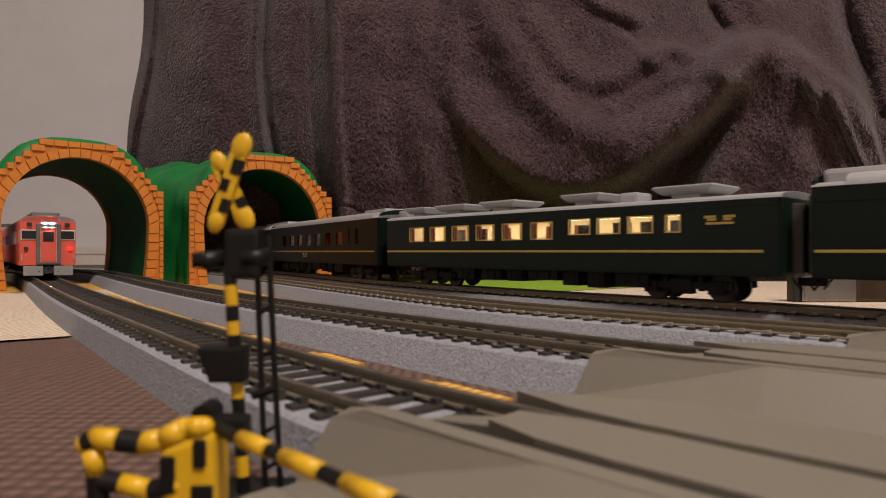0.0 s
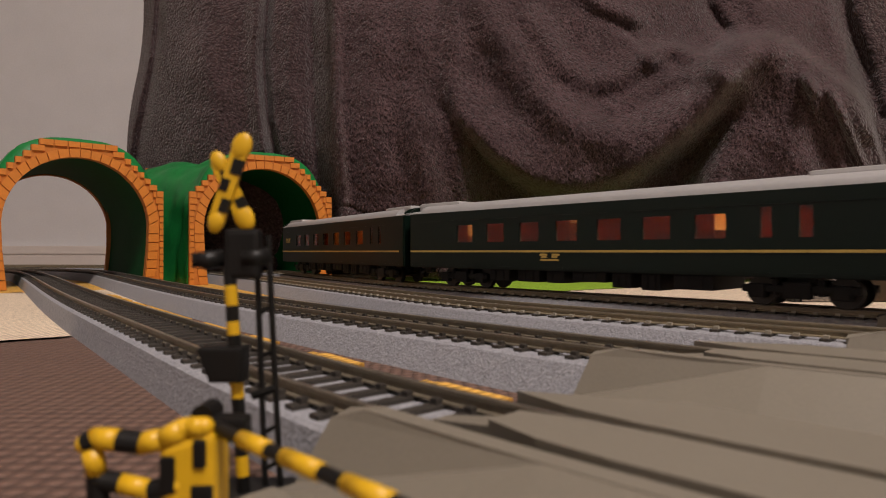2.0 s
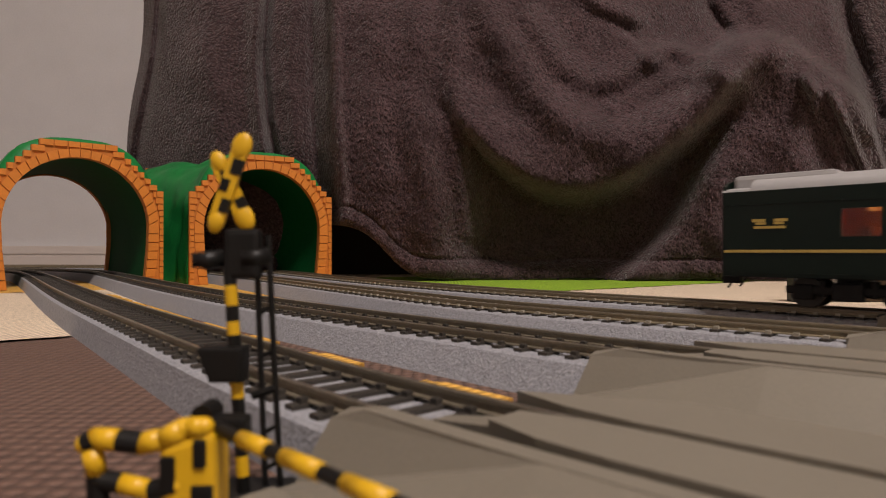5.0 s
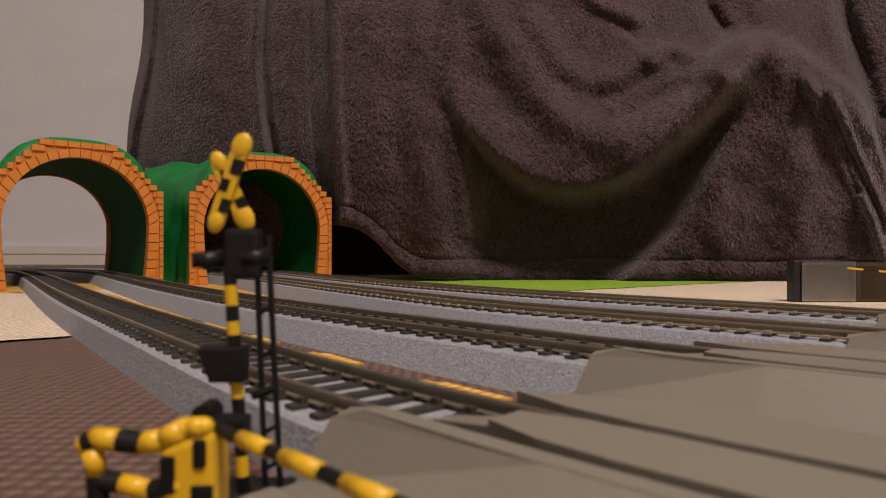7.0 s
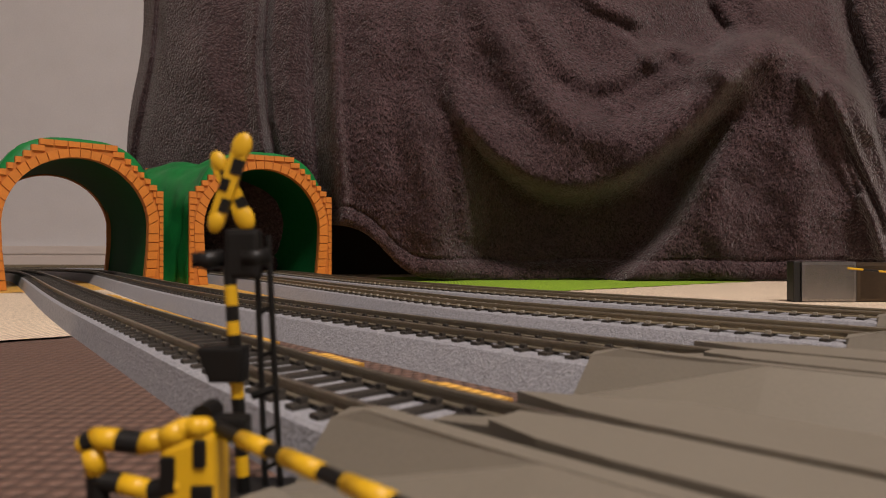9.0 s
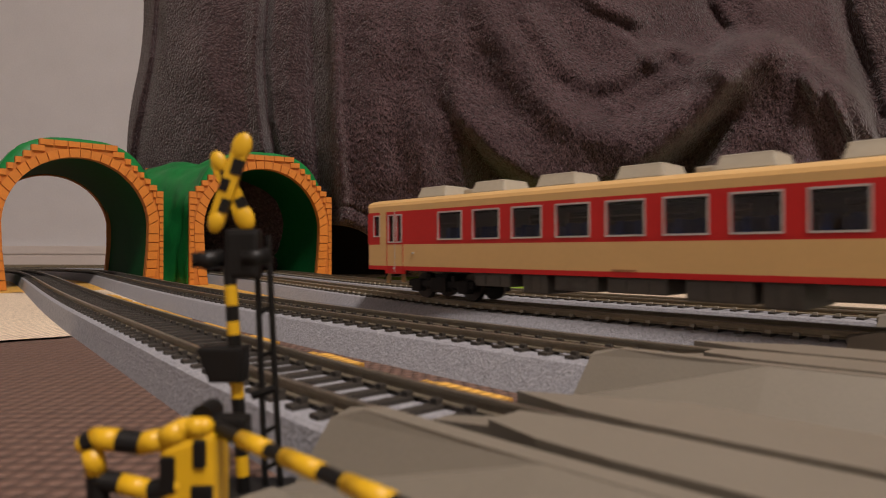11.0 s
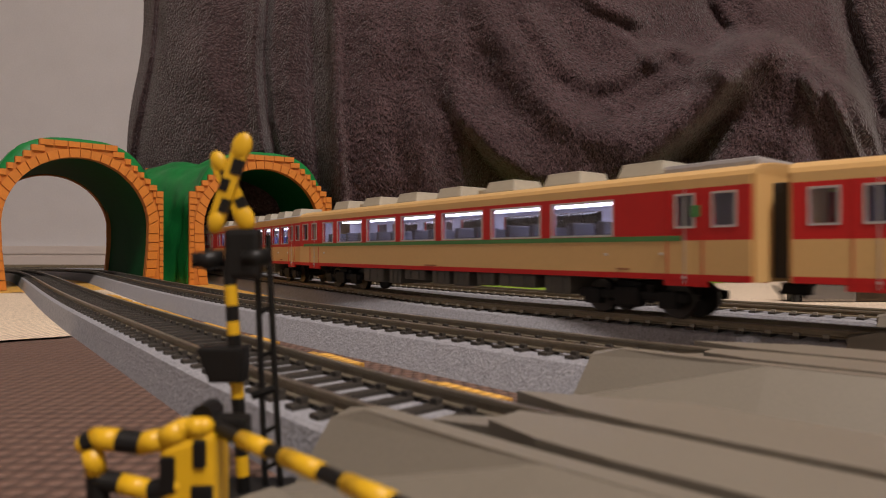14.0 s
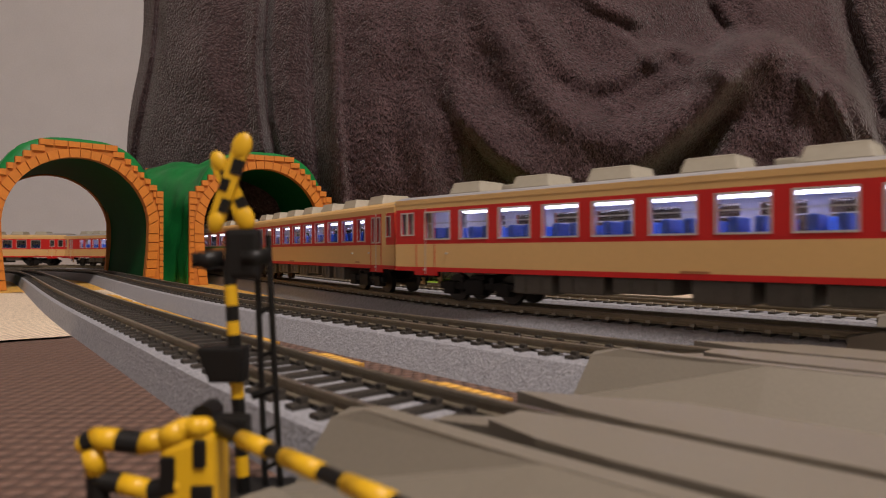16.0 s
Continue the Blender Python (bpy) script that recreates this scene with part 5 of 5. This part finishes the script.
                    box(bm, b - 0.0022, b, yy - 0.0002, yy + 0.0002, za, zb)
                else:
                    box(bm, a - 0.0005, b + 0.0005 - (b - a) * (0.45 if i % 3 == 0 else 0.0), yy - 0.0002, yy + 0.0002, za - 0.0005, zb + 0.0005)
            part("curtain", bm, CURTAIN, car)
    for sy in (-1, 1):
        if kind == "end":
            crest(car, -0.100, 0.0290, sy)
        elif kind == "sleeper":
            crest(car, -0.020, 0.0165, sy)
        else:
            crest(car, 0.094, 0.0310, sy)
    rng = random.Random(11)
    underfloor(car, L, z0, UNDER, rng)
    bm = bmesh.new()
    box(bm, -L / 2 + 0.004, L / 2 - 0.004, -0.0165, 0.0165, z0 - 0.0003, z0 + 0.0010)
    part("underframe", bm, UNDER, car)
    for x in (-L / 2 + 0.039, L / 2 - 0.039):
        bogie(car, x)
    return car


def local_car(face):
    """Vermilion railcar; face: +1 or -1 for the end with headlights."""
    L = 0.250
    car = thing("railcar", "vermilion local railcar with a lit headlight", "model train car", "vermilion local train")
    z0, ze, zt = 0.0095, 0.0420, 0.0468
    wins = [(-0.088 + 0.0176 * i + 0.003, -0.088 + 0.0176 * i + 0.0150, 0.0258, 0.0350) for i in range(10)]
    wins += [(-0.1175, -0.1115, 0.0270, 0.0350), (0.1115, 0.1175, 0.0270, 0.0350)]
    bm = bmesh.new()
    for sy in (-1, 1):
        side_wall(bm, sy * HW, L, z0, ze, wins, None, [(z0, ze, 0)])
    part("body_side", bm, [ORANGE_RED], car)
    bm = bmesh.new()
    extrude_x(bm, roof_profile(ze, zt, 14), -L / 2, L / 2)
    part("roof", bm, ROOFGREY, car, smooth="edges")
    for x in (-0.095, -0.06, -0.02, 0.02, 0.06, 0.095):
        bm = bmesh.new()
        soft_box(bm, x - 0.009, x + 0.009, -0.0095, 0.0095, zt - 0.0014, zt + 0.0032, 0.0012)
        part("roof_unit", bm, UNDERGREY, car)
    panes(car, wins, GLASS, SEALING)
    ends(car, L, z0, ze, zt, ORANGE_RED, UNDERGREY)
    interior(car, L, 0.0140, 0.0402, INSIDE, LED_COOL, SEAT_BLUE, [-0.08 + 0.0176 * i for i in range(10)], led_w=0.0012, wins=wins)
    underfloor(car, L, z0, UNDER, random.Random(3))
    for x in (-0.088, 0.088):
        bogie(car, x)
    x = face * L / 2
    f = face

    def plate(name, y0, y1, za, zb, t, mat, label="", r=0.0003):
        bm = bmesh.new()
        a, b = sorted((x - f * 0.0003, x + f * t))
        soft_box(bm, a, b, y0, y1, za, zb, r)
        return part(name, bm, mat, car, label)
    for sy in (-1, 1):
        c = sy * 0.0118
        plate("cab_window_frame", c - 0.0056, c + 0.0056, 0.0283, 0.0358, 0.0006, SEALING)
        plate("cab_window", c - 0.0048, c + 0.0048, 0.0290, 0.0351, 0.0008, BLACK_CASE)
        plate("roof_marker", sy * 0.0120 - 0.0016, sy * 0.0120 + 0.0016, 0.0385, 0.0412, 0.0020, DARK)
        plate("tail_lamp", sy * 0.0140 - 0.0014, sy * 0.0140 + 0.0014, 0.0205, 0.0230, 0.0014, TAIL if sy < 0 else DARK, "red tail lamp")
        plate("handrail", sy * 0.0165 - 0.0004, sy * 0.0165 + 0.0004, 0.0130, 0.0180, 0.0014, SEALING)
        plate("snow_plough", sy * 0.0095 - 0.0062, sy * 0.0095 + 0.0062, 0.0018, 0.0090, 0.0022, SKIRT_GREY)
    plate("end_door", -0.0050, 0.0050, 0.0120, 0.0362, 0.0010, ORANGE_RED)
    for a, b in ((-0.0055, -0.0050), (0.0050, 0.0055)):
        plate("door_post", a, b, 0.0115, 0.0366, 0.0016, SEALING, r=0.0001)
    plate("door_sill", -0.0058, 0.0058, 0.0105, 0.0120, 0.0034, UNDERGREY)
    plate("door_window", -0.0034, 0.0034, 0.0270, 0.0345, 0.0014, BLACK_CASE)
    plate("headlight_case", -0.0052, 0.0052, 0.0372, 0.0415, 0.0018, SEALING)
    for sy in (-1, 1):
        bm = bmesh.new()
        rod(bm, (x + f * 0.0017, sy * 0.0021, 0.0393), (x + f * 0.0024, sy * 0.0021, 0.0393), 0.0018, 16)
        part("headlight", bm, HEADLIGHT, car, "bright white headlight")
    plate("coupler_head", -0.0030, 0.0030, 0.0035, 0.0078, 0.0060, DARK)
    return car


def ride(car, k, centre_at, flip=False):
    """Key a car along track k; centre_at(t) is its middle along the track."""
    rows = []
    for i in range(65):
        t = i * 0.25
        s = centre_at(t)
        a, b = on_path(k, s - 0.09), on_path(k, s + 0.09)
        ang = math.degrees(math.atan2(b[1] - a[1], b[0] - a[0]))
        c = ((a[0] + b[0]) / 2, (a[1] + b[1]) / 2)
        rows.append((t, pose(c[0], c[1], RAIL_Z + 0.0001, 0, 0, ang + (180 if flip else 0))))
    walk(car, rows)
    return car


NIGHT_TRAIN = [(green_car("sleeper"), -0.0330), (green_car("dining", 0.231), 0.2134), (green_car("sleeper", 0.246), 0.4595), (green_car("end", 0.233), 0.7030)]
EXPRESS = [red_car((10, CREAM, False, False, (1,), "cream and red railcar with unlit dark windows")),
           red_car((11, ROOFGREY, True, False, (1,), "cream and red railcar with grey roof and lit blue seats")),
           red_car((8, CREAM, True, True, (), "cream and red first class railcar with a green line")),
           red_car((12, CREAM, True, False, (-1,), "cream-roofed cream and red railcar, windows lit")),
           red_car((13, ROOFGREY, True, False, (), "cream and red railcar with grey roof and lit blue seats"))]
LOCAL = [local_car(-1), local_car(1)]


def motions():
    # night train: each car's middle along the track at the start
    for car, s0 in NIGHT_TRAIN:
        ride(car, 3, lambda t, s0=s0: s0 - NT_V * t, True)
    # express: leading end, then car after car
    for i, car in enumerate(EXPRESS):
        ride(car, 2, lambda t, i=i: EX_S + EX_V * (t - 12.5) - i * EX_P)
    for i, car in enumerate(LOCAL):
        ride(car, 0, lambda t, i=i: LO_S + LO_V * t + 0.126 + 0.262 * i)


NT_V = 0.1400
EX_S, EX_P, EX_V = 0.4374, 0.2655, 0.2080
LO_S, LO_V = 0.548, 0.195
motions()
